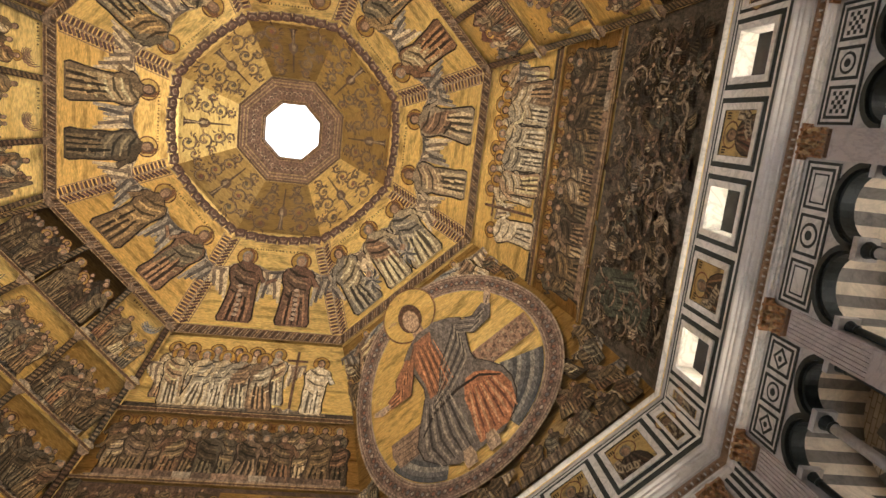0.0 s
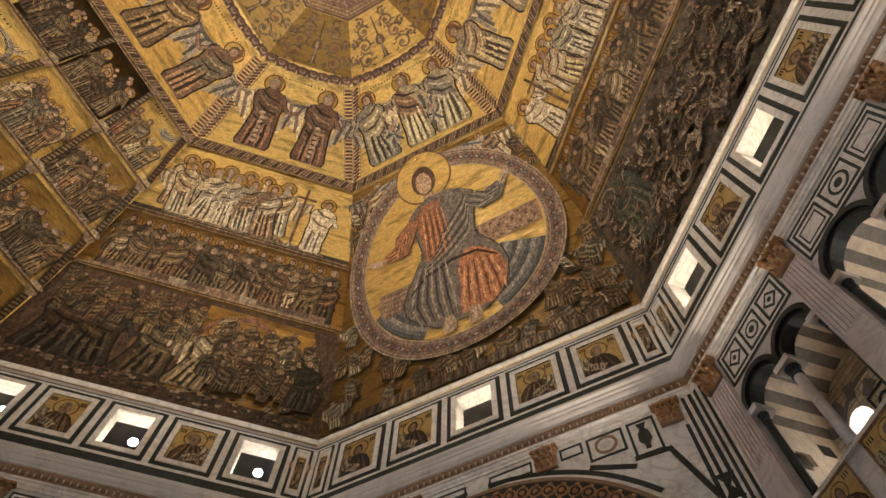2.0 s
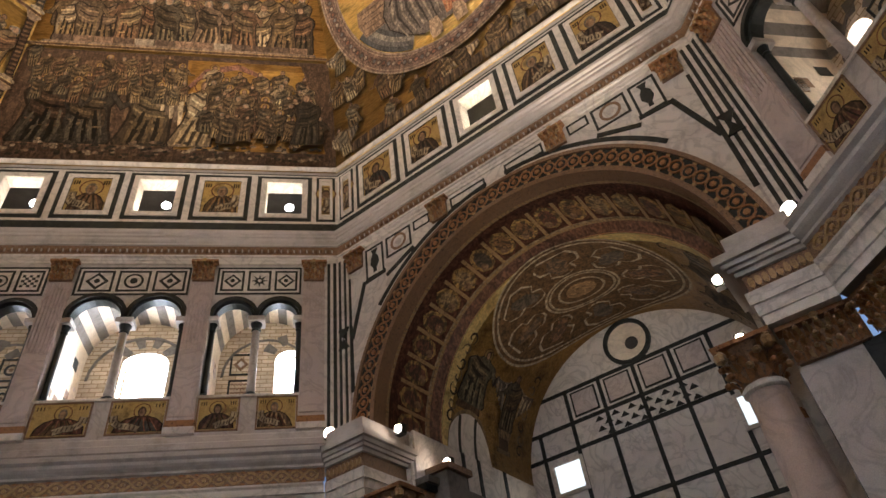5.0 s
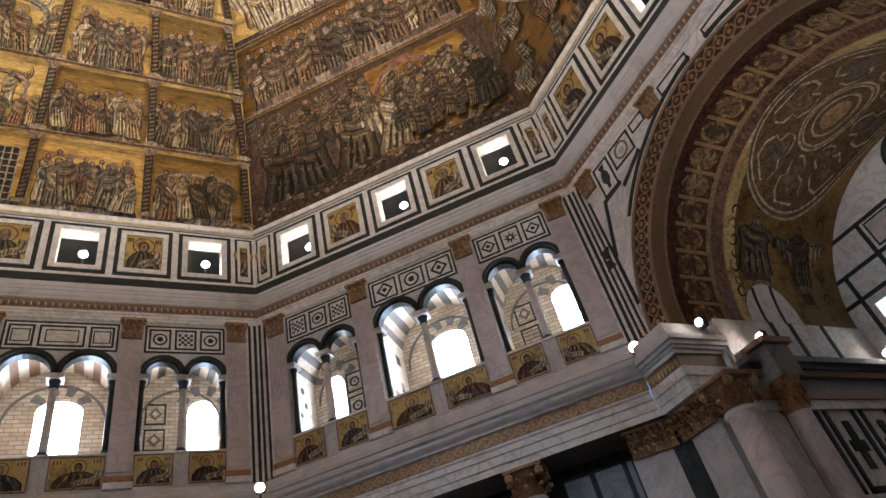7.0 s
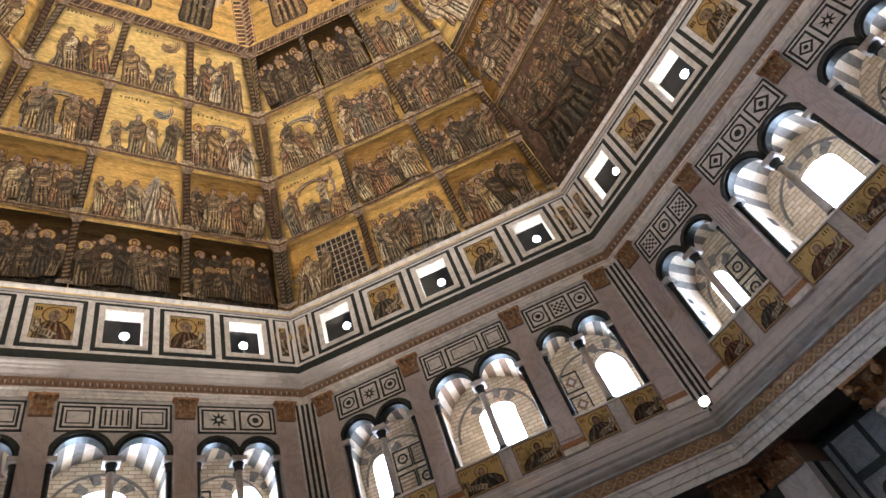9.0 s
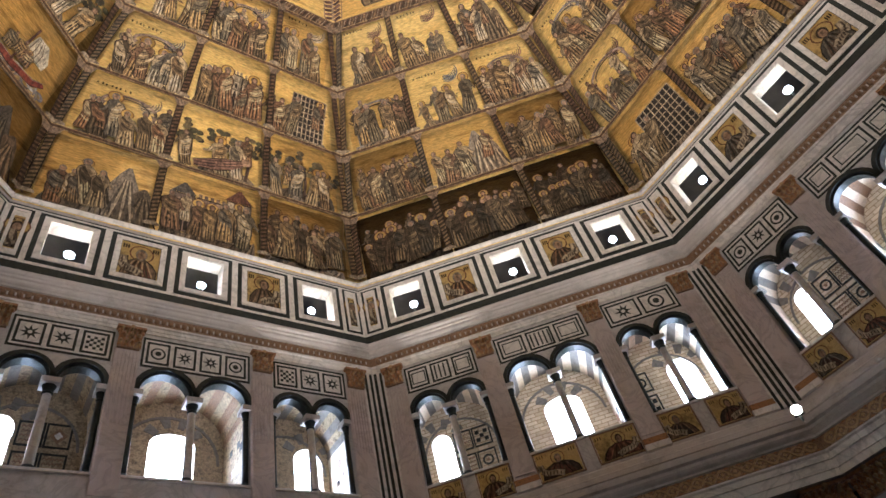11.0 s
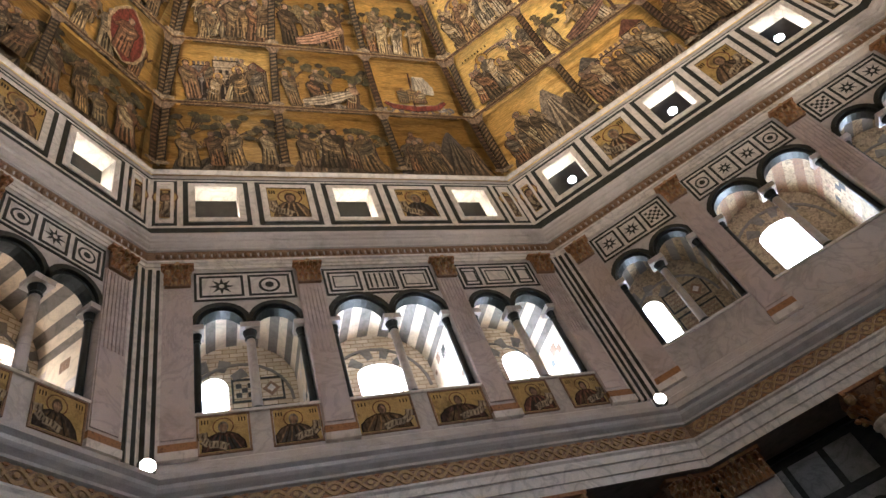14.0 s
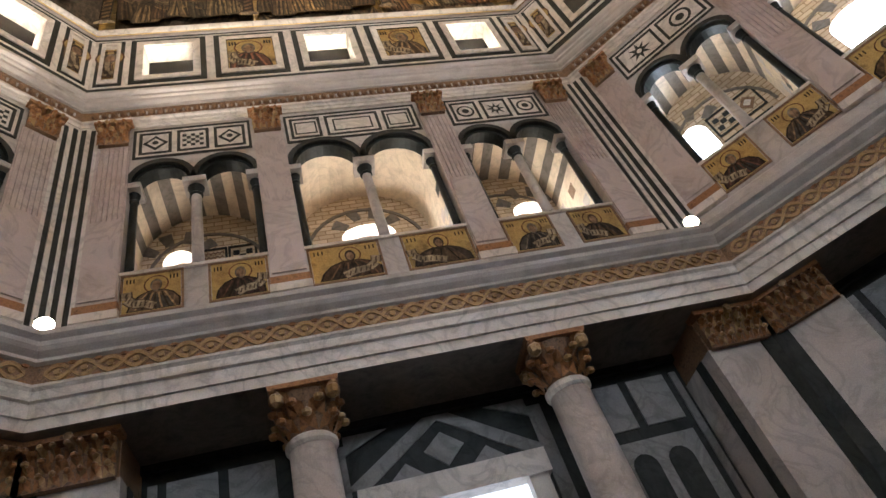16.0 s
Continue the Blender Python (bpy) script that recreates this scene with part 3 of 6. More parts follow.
        for j in range(5):
            stroke(b, curl(at(0.66), s + tall * 0.84, 0.16 + 0.09 * j, 3.4 + 0.2 * j, 0.42, 6, 0.8), 0.07, shade(c, 0.4 if j % 2 else 1.0), 0.014)


def twisted(b, s0, s1, u0, u1):
    """A mosaic column between two stories: shaft with slanting stripes, base and capital."""
    n = 14
    c = rnd.choice([((0.20, 0.135, 0.07), (0.04, 0.025, 0.016)), ((0.14, 0.085, 0.05), (0.035, 0.02, 0.014)), ((0.18, 0.13, 0.08), (0.035, 0.03, 0.024))])
    for i in range(n):
        a, d = s0 + 0.25 + (s1 - s0 - 0.6) * i / n, s0 + 0.25 + (s1 - s0 - 0.6) * (i + 0.5) / n
        e = s0 + 0.25 + (s1 - s0 - 0.6) * (i + 1) / n
        ua, ub = u0 + (u1 - u0) * i / n, u0 + (u1 - u0) * (i + 1) / n
        b.face([vault(ua - 0.105, a, 0.21), vault(ua + 0.105, a, 0.21), vault(ub + 0.105, e, 0.21), vault(ub - 0.105, e, 0.21)], TINT, c[0])
        b.face([vault(ua - 0.105, a, 0.214), vault(ua + 0.105, d, 0.214), vault(ub + 0.105, e, 0.214), vault(ub - 0.105, d, 0.214)], TINT, c[1])
    for sg in (-1, 1):
        stroke(b, [(u0 + sg * 0.115, s0 + 0.25), ((u0 + u1) / 2 + sg * 0.115, (s0 + s1) / 2), (u1 + sg * 0.115, s1 - 0.35)], 0.035, LINE, 0.216, False)
    strips(b, u0, s0 + 0.08, [(0, -0.24, 0.24), (0.1, -0.24, 0.24), (0.18, -0.105, 0.105)], TINT, (0.34, 0.27, 0.19), 0.218)
    strips(b, u1, s1 - 0.38, [(0, -0.12, 0.12), (0.16, -0.2, 0.2), (0.28, -0.27, 0.27)], TINT, (0.24, 0.17, 0.12), 0.218)


def braid(b, s, w, h, x0=-1.0, x1=1.0):
    """A border along a row: brown band with pale edges and slanting hatches."""
    tile(b, s - w / 2, s + w / 2, x0, x1, TINT, h, (0.10, 0.055, 0.032), 2)
    tile(b, s - w / 2, s - w / 2 + 0.035, x0, x1, TINT, h + 0.005, (0.34, 0.24, 0.13))
    tile(b, s + w / 2 - 0.035, s + w / 2, x0, x1, TINT, h + 0.005, (0.34, 0.24, 0.13))
    if w > 0.25:
        n = int(2 * half(s) * (x1 - x0) / 2 / 0.26)
        for i in range(n):
            u = half(s) * (x0 + (x1 - x0) * (i + 0.5) / n)
            stroke(b, [(u - 0.1, s - w * 0.38), (u + 0.1, s + w * 0.38)], 0.08, (0.22, 0.145, 0.085) if i % 2 else (0.045, 0.028, 0.02), h + 0.006, False)
            stroke(b, [(u + 0.03, s - w * 0.38), (u + 0.23, s + w * 0.38)], 0.03, (0.34, 0.28, 0.22), h + 0.0075, False)


def vault_part(k, name, b, parent, label=""):
    ob = b.make(name, parent)
    return tagged(ob, label) if label else ob


SECTORS = []
for k in range(8):
    b = Build()
    for j in range(48):
        s0, s1 = 22.75 * j / 48, 22.75 * (j + 1) / 48
        # lower southwest and northeast gold tinted down, as weaker light would leave it
        b.face([vault(-half(s0), s0), vault(half(s0), s0), vault(half(s1), s1), vault(-half(s1), s1)], GOLD, SHADED_BROWN if k in (1, 5) and j < 28 else BRIGHT)
    b.box(-13.1 * T, 13.1 * T, 12.93, 13.3, 17.45, 17.6, STONE)
    sec = b.make("vault_" + SIDES[k], m=turn(k))
    tagged(sec, "gold-ground mosaic vault segment, partly browned and toned down for weaker light", "vault", kind="structure")
    SECTORS.append(sec)
    # crown: foliage zone, scalloped ring, lantern border
    b = Build()
    tile(b, 21.35, 22.75, -1, 1, TINT, 0.01, (0.19, 0.115, 0.085), 4)
    for s, w in ((21.4, 0.16), (21.62, 0.07), (21.8, 0.07), (22.6, 0.14)):
        braid(b, s, w, 0.03)
    for i in range(6):
        u = half(22.2) * (-1 + 2 * (i + 0.5) / 6)
        for sg in (-1, 1):
            stroke(b, curl(u + sg * 0.06, 22.18, 0.17, math.pi / 2, sg * 0.8, 8), 0.05, (0.36, 0.27, 0.19) if sg > 0 else (0.07, 0.04, 0.032), 0.03 + 0.002 * sg)
    vault_part(k, "mosaic_border", b, sec, "dark patterned border round the lantern opening")
    b = Build()
    # gold toned per segment, with its share of the light put into the tint
    tone = (MID, SHADED_BROWN, SHADED_BROWN, (0.5, 0.47, 0.42), (0.6, 0.55, 0.48), SHADED_BROWN, (0.55, 0.5, 0.42), SHADED_BROWN)[k]
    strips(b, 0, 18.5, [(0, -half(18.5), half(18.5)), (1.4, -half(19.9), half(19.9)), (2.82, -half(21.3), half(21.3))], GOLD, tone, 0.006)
    vine, lit = (0.10, 0.06, 0.038), (0.34, 0.26, 0.17)
    for s, f, r, turns in ((18.98, 0.52, 0.42, 1.15), (19.75, 0.5, 0.38, -1.2), (20.45, 0.46, 0.34, 1.2), (20.98, 0.5, 0.22, -1.1), (19.3, 0.86, 0.24, 1.0), (20.1, 0.85, 0.2, -1.0)):
        for sg in (-1, 1):
            u = sg * f * half(s)
            stroke(b, curl(u, s, r, 1.5, sg * turns, 16), 0.10, vine, 0.012, False)
            stroke(b, curl(u, s, r * 0.96, 1.55, sg * turns, 16), 0.035, lit, 0.014)
            disc(b, u, s, r * 0.26, r * 0.26, TINT, rnd.choice([(0.22, 0.09, 0.06), (0.12, 0.10, 0.07), (0.30, 0.2, 0.1)]), 0.016, 8)
            for j in range(6):
                a = rnd.uniform(0, math.tau)
                stroke(b, [(u + r * 0.8 * math.cos(a), s + r * 0.8 * math.sin(a)), (u + r * 1.05 * math.cos(a + 0.25), s + r * 1.05 * math.sin(a + 0.25)), (u + r * 1.35 * math.cos(a + 0.2), s + r * 1.35 * math.sin(a + 0.2))], 0.09, vine if j % 2 else (0.2, 0.13, 0.075), 0.018)
    strips(b, 0, 18.7, [(0, -0.26, 0.26), (0.12, -0.12, 0.12), (0.7, -0.06, 0.06), (0.85, -0.24, 0.24), (1.15, -0.2, 0.2), (1.3, -0.05, 0.05), (2.3, -0.03, 0.03)], TINT, vine, 0.02)
    strips(b, 0, 18.75, [(0, -0.05, 0.02), (0.7, -0.02, 0.02), (0.9, -0.12, 0.05), (1.1, -0.1, 0.03)], TINT, lit, 0.023)
    # scalloped ring
    n = 8
    for i in range(n):
        u = half(18.4) * (-1 + 2 * (i + 0.5) / n)
        dip = 0.26 * math.cos(math.pi * (-1 + 2 * (i + 0.5) / n) / 2)
        r = half(18.4) / n
        stroke(b, [(u - r, 18.36 - dip), (u, 18.42 - dip), (u + r, 18.36 - dip)], 0.42, (0.085, 0.045, 0.035), 0.026, False)
        disc(b, u, 18.40 - dip, r * 0.62, 0.13, TINT, (0.32, 0.24, 0.18), 0.032, 10)
        disc(b, u, 18.44 - dip, r * 0.44, 0.09, TINT, (0.11, 0.06, 0.045), 0.036, 10)
        stroke(b, [(u - r, 18.14 - dip), (u, 18.19 - dip), (u + r, 18.14 - dip)], 0.05, (0.34, 0.26, 0.18), 0.034, False)
    vault_part(k, "mosaic_foliage", b, sec, "brownish gold foliage scrolls with a scalloped ring")
    # ring of winged shapes on bright gold
    b = Build()
    strips(b, 0, 13.15, [(0, -half(13.15), half(13.15)), (2.4, -half(15.55), half(15.55)), (4.9, -half(18.05), half(18.05))], GOLD, BRIGHT if k not in (2, 3) else (0.85, 0.75, 0.62), 0.006)
    for sg in (-1, 1):
        for i in range(26):
            s = 13.3 + 4.7 * i / 26
            u = sg * (half(s) - 0.22)
            stroke(b, [(u - 0.16, s), (u + 0.16, s + 0.12)], 0.13, (0.19, 0.11, 0.085) if i % 2 else (0.09, 0.05, 0.042), 0.012, False)
        for d in (0.03, 0.42):
            stroke(b, [(sg * (half(s) - d), s) for s in (13.3, 14.5, 15.7, 16.9, 18.0)], 0.045, (0.34, 0.25, 0.17), 0.016, False)
    for x in ((-1.3, 1.3) if k else (-1.7, 0.15, 1.75)):
        robe(b, x, 13.5, 3.95, 1.5, {0: [(0.16, 0.17, 0.19), (0.30, 0.26, 0.2), (0.2, 0.1, 0.08)], 1: [(0.15, 0.06, 0.055), (0.12, 0.065, 0.06), (0.17, 0.08, 0.065)], 7: [(0.3, 0.2, 0.15), (0.2, 0.1, 0.08), (0.24, 0.2, 0.17)]}.get(k, ROBES), 0.02, True, True)
    if k == 0:
        for x in (-1.0, 1.05):
            for j in range(10):
                a = j * math.tau / 10
                stroke(b, [(x, 14.6), (x + 0.28 * math.cos(a - 0.2), 14.6 + 0.4 * math.sin(a - 0.2)), (x + 0.44 * math.cos(a), 14.6 + 0.75 * math.sin(a))], 0.16, (0.09, 0.085, 0.085) if j % 2 else (0.36, 0.32, 0.27), 0.06 + j * 0.001)
            disc(b, x, 15.0, 0.16, 0.18, TINT, FACE, 0.08)
    if k == 1:
        for x in (-1.3, 1.3):
            for j in range(7):
                disc(b, x + 0.05 * (j % 2), 13.9 + 0.26 * j, 0.13, 0.1, TINT, (0.36, 0.28, 0.22), 0.045, 6)
    letters(b, -1.5, 1.5, 17.5, 0.02)
    vault_part(k, "mosaic_panel", b, sec, "pair of winged draped shapes on bright gold")
    b = Build()
    braid(b, 12.97, 0.5, 0.05)
    vault_part(k, "mosaic_border", b, sec)

# story rows on five segments
for k in range(2, 7):
    sec = SECTORS[k]
    for row in range(4):
        s0, s1 = ROWS[row], ROWS[row + 1]
        for j in range(3):
            b = Build()
            w = half((s0 + s1) / 2) - 0.32
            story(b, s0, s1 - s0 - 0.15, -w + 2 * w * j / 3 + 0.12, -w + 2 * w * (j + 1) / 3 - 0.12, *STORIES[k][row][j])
            vault_part(k, "mosaic_panel", b, sec)
        for j in (1, 2):
            b = Build()
            twisted(b, s0, s1, -half(s0) + 2 * half(s0) * j / 3, -half(s1) + 2 * half(s1) * j / 3)
            vault_part(k, "mosaic_column", b, sec, "twisted striped column in mosaic")
        b = Build()
        for sg in (-1, 1):
            twisted(b, s0, s1, sg * (half(s0) - 0.2), sg * (half(s1) - 0.2))
        braid(b, s1 if row < 3 else s1 - 0.3, 0.17, 0.19)
        vault_part(k, "mosaic_border", b, sec)

# the judgement on the three segments round the chancel
for k in (1, 7):
    sec = SECTORS[k]
    b = Build()
    tile(b, 8.85, 12.6, -1, 1, GOLD, 0.008, BRIGHT, n=10)
    m = 1 if k == 1 else -1
    for i in range(11):
        robe(b, m * (-3.3 + 0.44 * i), 9.35 - 0.3 * (i % 2), 2.85, 1.05, PALE, 0.03 + 0.01 * (i % 2) + 0.0006 * i, True, i % 3 == 1, rnd.uniform(-0.06, 0.06))
    robe(b, m * 2.75, 9.0, 2.9, 1.1, [(0.55, 0.5, 0.42), (0.5, 0.44, 0.37)], 0.05, True, False, 0.08 * m)
    stroke(b, [(m * 1.9, 9.2), (m * 1.9, 12.2)], 0.12, (0.12, 0.07, 0.045), 0.02, False)
    stroke(b, [(m * 1.45, 11.7), (m * 2.35, 11.7)], 0.12, (0.12, 0.07, 0.045), 0.024, False)
    tile(b, 8.85, 9.1, -1, 1, TINT, 0.026, (0.05, 0.038, 0.03), 1)
    hills(b, -3.4, 3.4, 8.95, 0.35, 0.028, EARTH)
    vault_part(k, "mosaic_panel", b, sec, "row of pale winged draped shapes on gold")
    b = Build()
    tile(b, 5.4, 8.6, -1, 1, GOLD, 0.008, (0.36, 0.29, 0.24), 8)
    braid(b, 8.7, 0.22, 0.12)
    for i in range(15):
        robe(b, -4.1 + 8.2 * i / 14, 6.3, 2.15, 0.8, DULL, 0.02 + 0.0008 * i, True, False, ground=SHADED_BROWN)
    for i in range(13):
        robe(b, -4.0 + 8.0 * i / 12, 5.6, 2.3, 1.0, DULL + [(0.16, 0.10, 0.085), (0.26, 0.2, 0.165)], 0.04 + 0.0008 * i + 0.012 * (i % 2), False, ground=SHADED_BROWN)
        strips(b, -4.0 + 8.0 * i / 12, 5.55, [(0, -0.3, 0.3), (0.35, -0.34, 0.3)], TINT, rnd.choice([(0.26, 0.17, 0.12), (0.12, 0.08, 0.06), (0.34, 0.28, 0.22)]), 0.075)
    strips(b, 0, 5.5, [(0, -4.6, 4.6), (0.1, -4.6, 4.6)], TINT, (0.26, 0.19, 0.14), 0.10)
    vault_part(k, "mosaic_panel", b, sec, "long row of seated draped shapes with gold discs")
    b = Build()
    tile(b, 0.15, 5.3, -1, 1, TINT, 0.006, (0.10, 0.062, 0.042) if k == 1 else (0.10, 0.08, 0.062), 14)
    braid(b, 5.4, 0.16, 0.12)
    if k == 1:
        strips(b, 2.8, 0.9, [(0, -2.6, 2.2), (4.2, -2.6, 1.3)], GOLD, (0.34, 0.27, 0.22), 0.012)
        strips(b, 3.6, 2.6, [(0, -0.9, 0.9), (2.2, -0.9, 0.6)], GOLD, (0.55, 0.46, 0.36), 0.016)
        for x in (-4.0, -2.5, -0.9):
            strips(b, x, 0.95, [(0, -0.66, 0.66), (3.9, -0.6, 0.6)], TINT, (0.16, 0.10, 0.06), 0.018)
            robe(b, x, 1.0, 3.2, 1.6, NIGHT, 0.022, True, False, ground=SHADED_BROWN)
        stroke(b, [(0.2, 3.6), (0.9, 4.6), (1.9, 4.9), (2.9, 4.4)], 0.3, (0.24, 0.12, 0.085), 0.02)
        robe(b, 0.6, 1.0, 3.2, 1.2, [(0.32, 0.26, 0.2), (0.22, 0.16, 0.11)], 0.032, True, True, 0.1, SHADED_BROWN)
        robe(b, 4.3, 1.1, 2.5, 0.9, [(0.03, 0.026, 0.024), (0.035, 0.03, 0.03)], 0.2, False)
        for i in range(46):
            hh = rnd.uniform(1.0, 1.5)
            robe(b, 1.1 + 3.6 * ((i * 0.618) % 1.0), 0.95 + 2.5 * (1 - i / 46), hh, hh * 0.42, DULL + [(0.3, 0.23, 0.17)], 0.04 + 0.003 * i, i % 5 == 0, ground=SHADED_BROWN, lean=rnd.uniform(-0.2, 0.2))
        for i in range(30):
            hh = rnd.uniform(0.9, 1.3)
            robe(b, -4.7 + 5.0 * ((i * 0.618) % 1.0), 4.1 - 0.05 * i + rnd.uniform(0, 0.3), hh, hh * 0.4, DULL, 0.034 + 0.0006 * i, i % 4 == 0, ground=SHADED_BROWN)
        for i in range(190):
            disc(b, rnd.uniform(-4.9, 4.9), rnd.uniform(0.2, 0.95), rnd.uniform(0.05, 0.13), 0.07, TINT, rnd.choice([(0.32, 0.25, 0.18), (0.05, 0.04, 0.03), (0.03, 0.025, 0.02), (0.2, 0.14, 0.1)]), 0.24, 6)
    else:
        for i in range(80):
            hh = rnd.uniform(0.8, 1.4)
            robe(b, -4.7 + 9.4 * ((i * 0.618) % 1.0), 0.3 + 4.0 * (1 - i / 80), hh, hh * 0.36, NIGHT, 0.02 + 0.0016 * i, False, i % 5 == 0, rnd.uniform(-0.6, 0.6), MURK)
        stroke(b, [(-3.6, 1.2), (-3.2, 2.4), (-3.4, 3.6), (-3.1, 4.6)], 1.7, (0.075, 0.08, 0.06), 0.165)
        for j in range(9):
            stroke(b, [(-3.6 + 0.13 * (j - 4), 1.3), (-3.2 + 0.13 * (j - 4), 2.4), (-3.4 + 0.13 * (j - 4), 3.5)], 0.07, (0.16, 0.17, 0.125) if j % 2 else (0.03, 0.03, 0.025), 0.168)
        for i in range(230):
            u, s = rnd.uniform(-4.7, 4.7), rnd.uniform(0.4, 4.8)
            tint = rnd.choice([(0.22, 0.16, 0.11), (0.15, 0.10, 0.07), (0.30, 0.235, 0.17), (0.11, 0.07, 0.05), (0.09, 0.085, 0.065), (0.035, 0.027, 0.022)])
            pts = curl(u, s, rnd.uniform(0.2, 0.55), rnd.uniform(0, 6.3), rnd.choice((-1, 1)) * rnd.uniform(0.25, 0.7), 6, 0.5)
            stroke(b, pts, rnd.uniform(0.07, 0.15), tint, 0.172 + i * 0.0002)
            if i % 3 == 0:
                disc(b, *pts[-1], 0.09, 0.1, TINT, tint, 0.222, 7)
    vault_part(k, "mosaic_panel", b, sec, "crowded dark mosaic field with tangled shapes")

sec = SECTORS[0]
MS, MU = 7.0, 0.0
b = Build()
tile(b, 0.15, 5.0, -1, 1, GOLD, 0.006, (0.33, 0.29, 0.26), 14)
tile(b, 5.0, 12.6, -1, 1, GOLD, 0.006, (0.38, 0.33, 0.29), 20)
for row in range(9):
    s = 10.6 - 1.28 * row
    n = int(2 * half(s) / 0.5)
    for i in range(n):
        u = half(s) * (-0.96 + 1.92 * (i + rnd.uniform(0.2, 0.8)) / n)
        q = s + rnd.uniform(-0.2, 0.2)
        if (((u - MU) / 4.5) ** 2 + ((q + 0.7 - MS) / 5.4) ** 2) ** 0.5 < 1.03 or (row > 6 and rnd.random() < 0.35):
            continue
        robe(b, u, max(0.25, q), rnd.uniform(1.2, 1.6), 0.55, DULL + [(0.30, 0.24, 0.19), (0.14, 0.15, 0.14)], 0.02 + 0.008 * row + 0.002 * (i % 3), i % 3 == 0, i % 5 == 0, rnd.uniform(-0.25, 0.25), SHADED_BROWN)
for sg in (-1, 1):
    robe(b, sg * 3.0, 10.6, 1.9, 1.1, PALE, 0.10, True, True, -0.3 * sg)
    for j in range(5):
        stroke(b, [(sg * (2.7 - 0.3 * j), 11.9 + 0.03 * j), (sg * (2.2 - 0.3 * j), 12.1 + 0.02 * j), (sg * (1.7 - 0.3 * j), 12.25)], 0.16, (0.10, 0.10, 0.11) if j % 2 else (0.32, 0.29, 0.25), 0.12 + 0.003 * j)
for i in range(12):
    c = rnd.choice([(0.10, 0.07, 0.05), (0.2, 0.15, 0.11), (0.15, 0.11, 0.075)])
    strips(b, -4.2 + 0.75 * i, 0.25, [(0, -0.34, 0.34), (0.5, -0.3, 0.36)], TINT, c, 0.12)
    for j in range(4):
        stroke(b, [(-4.45 + 0.75 * i + 0.16 * j, 0.28), (-4.43 + 0.75 * i + 0.16 * j, 0.7)], 0.06, shade(c, 0.3 if j % 2 else 2.0), 0.123, False)
vault_part(0, "mosaic_panel", b, sec, "dark field of small draped shapes round the medallion")


def oval(b, r0, r1, mat, tint, h, n=96, a0=0.0, a1=math.tau):
    for i in range(n):
        p, q = a0 + (a1 - a0) * i / n, a0 + (a1 - a0) * (i + 1) / n
        b.face([vault(MU + r * math.cos(t), MS + 1.2 * r * math.sin(t), h) for r, t in ((r0, p), (r1, p), (r1, q), (r0, q))], mat, tint)


b = Build()
for r in range(8):
    oval(b, r * 0.49, (r + 1) * 0.49, GOLD, BRIGHT, 0.15, 64)
oval(b, 3.8, 4.5, TINT, (0.21, 0.14, 0.11), 0.155)
for r, w in ((3.78, 0.06), (3.9, 0.03), (4.36, 0.03), (4.46, 0.06)):
    oval(b, r, r + w, TINT, (0.36, 0.28, 0.21), 0.162)
for i in range(110):
    t = i * math.tau / 110
    c = (MU + 4.14 * math.cos(t), MS + 4.97 * math.sin(t))
    disc(b, *c, 0.13, 0.14, TINT, (0.10, 0.065, 0.055), 0.164, 8)
    disc(b, *c, 0.07, 0.08, TINT, ((0.34, 0.29, 0.24), (0.24, 0.11, 0.075), (0.16, 0.165, 0.18))[i % 3], 0.167, 8)
vault_part(0, "mosaic_medallion", b, sec, "large round gold medallion with a patterned rim")
b = Build()
for i in range(10):
    tint = [(0.085, 0.085, 0.09), (0.28, 0.255, 0.22), (0.15, 0.145, 0.14)][i % 3]
    oval(b, 2.0 + 0.175 * i, 2.0 + 0.175 * (i + 1), TINT, tint, 0.165, 20, math.radians(205), math.radians(246))
    oval(b, 2.0 + 0.175 * i, 2.0 + 0.175 * (i + 1), TINT, tint, 0.165, 20, math.radians(292), math.radians(340))
strips(b, 2.2, 6.4, [(0, -1.2, 1.45), (0.55, -1.2, 1.5), (1.2, -1.2, 1.5)], TINT, (0.30, 0.19, 0.13), 0.17)
strips(b, -2.2, 4.9, [(0, -0.9, 0.8), (0.7, -1.1, 0.6), (1.3, -1.0, 0.4)], TINT, (0.28, 0.19, 0.13), 0.17)
for i in range(9):
    for j in range(4):
        disc(b, 1.2 + 0.28 * i, 6.55 + 0.28 * j, 0.07, 0.08, TINT, (0.14, 0.08, 0.06) if (i + j) % 2 else (0.38, 0.29, 0.2), 0.173, 6)
for j in range(5):
    stroke(b, [(-3.1, 5.0 + 0.26 * j), (-2.4, 4.95 + 0.26 * j), (-1.7, 5.0 + 0.26 * j)], 0.06, (0.12, 0.08, 0.06), 0.173)
vault_part(0, "mosaic_throne", b, sec, "grey banded rainbow arcs with patterned cushions")
b = Build()
disc(b, -0.35, 11.5, 1.3, 1.42, TINT, (0.22, 0.12, 0.06), 0.175, 32)
disc(b, -0.35, 11.5, 1.23, 1.34, GOLD, BRIGHT, 0.185, 32)
for x, z, rx, rz in ((-0.35, 12.45, 0.18, 0.3), (-1.2, 11.6, 0.28, 0.16), (0.5, 11.6, 0.28, 0.16)):
    disc(b, x, z, rx, rz, TINT, (0.42, 0.27, 0.12), 0.19, 4)
strips(b, -0.35, 10.1, [(0, -0.3, 0.3), (0.5, -0.24, 0.26)], TINT, (0.40, 0.27, 0.18), 0.198)
disc(b, -0.38, 11.3, 0.55, 0.82, TINT, (0.10, 0.055, 0.035), 0.20, 16)
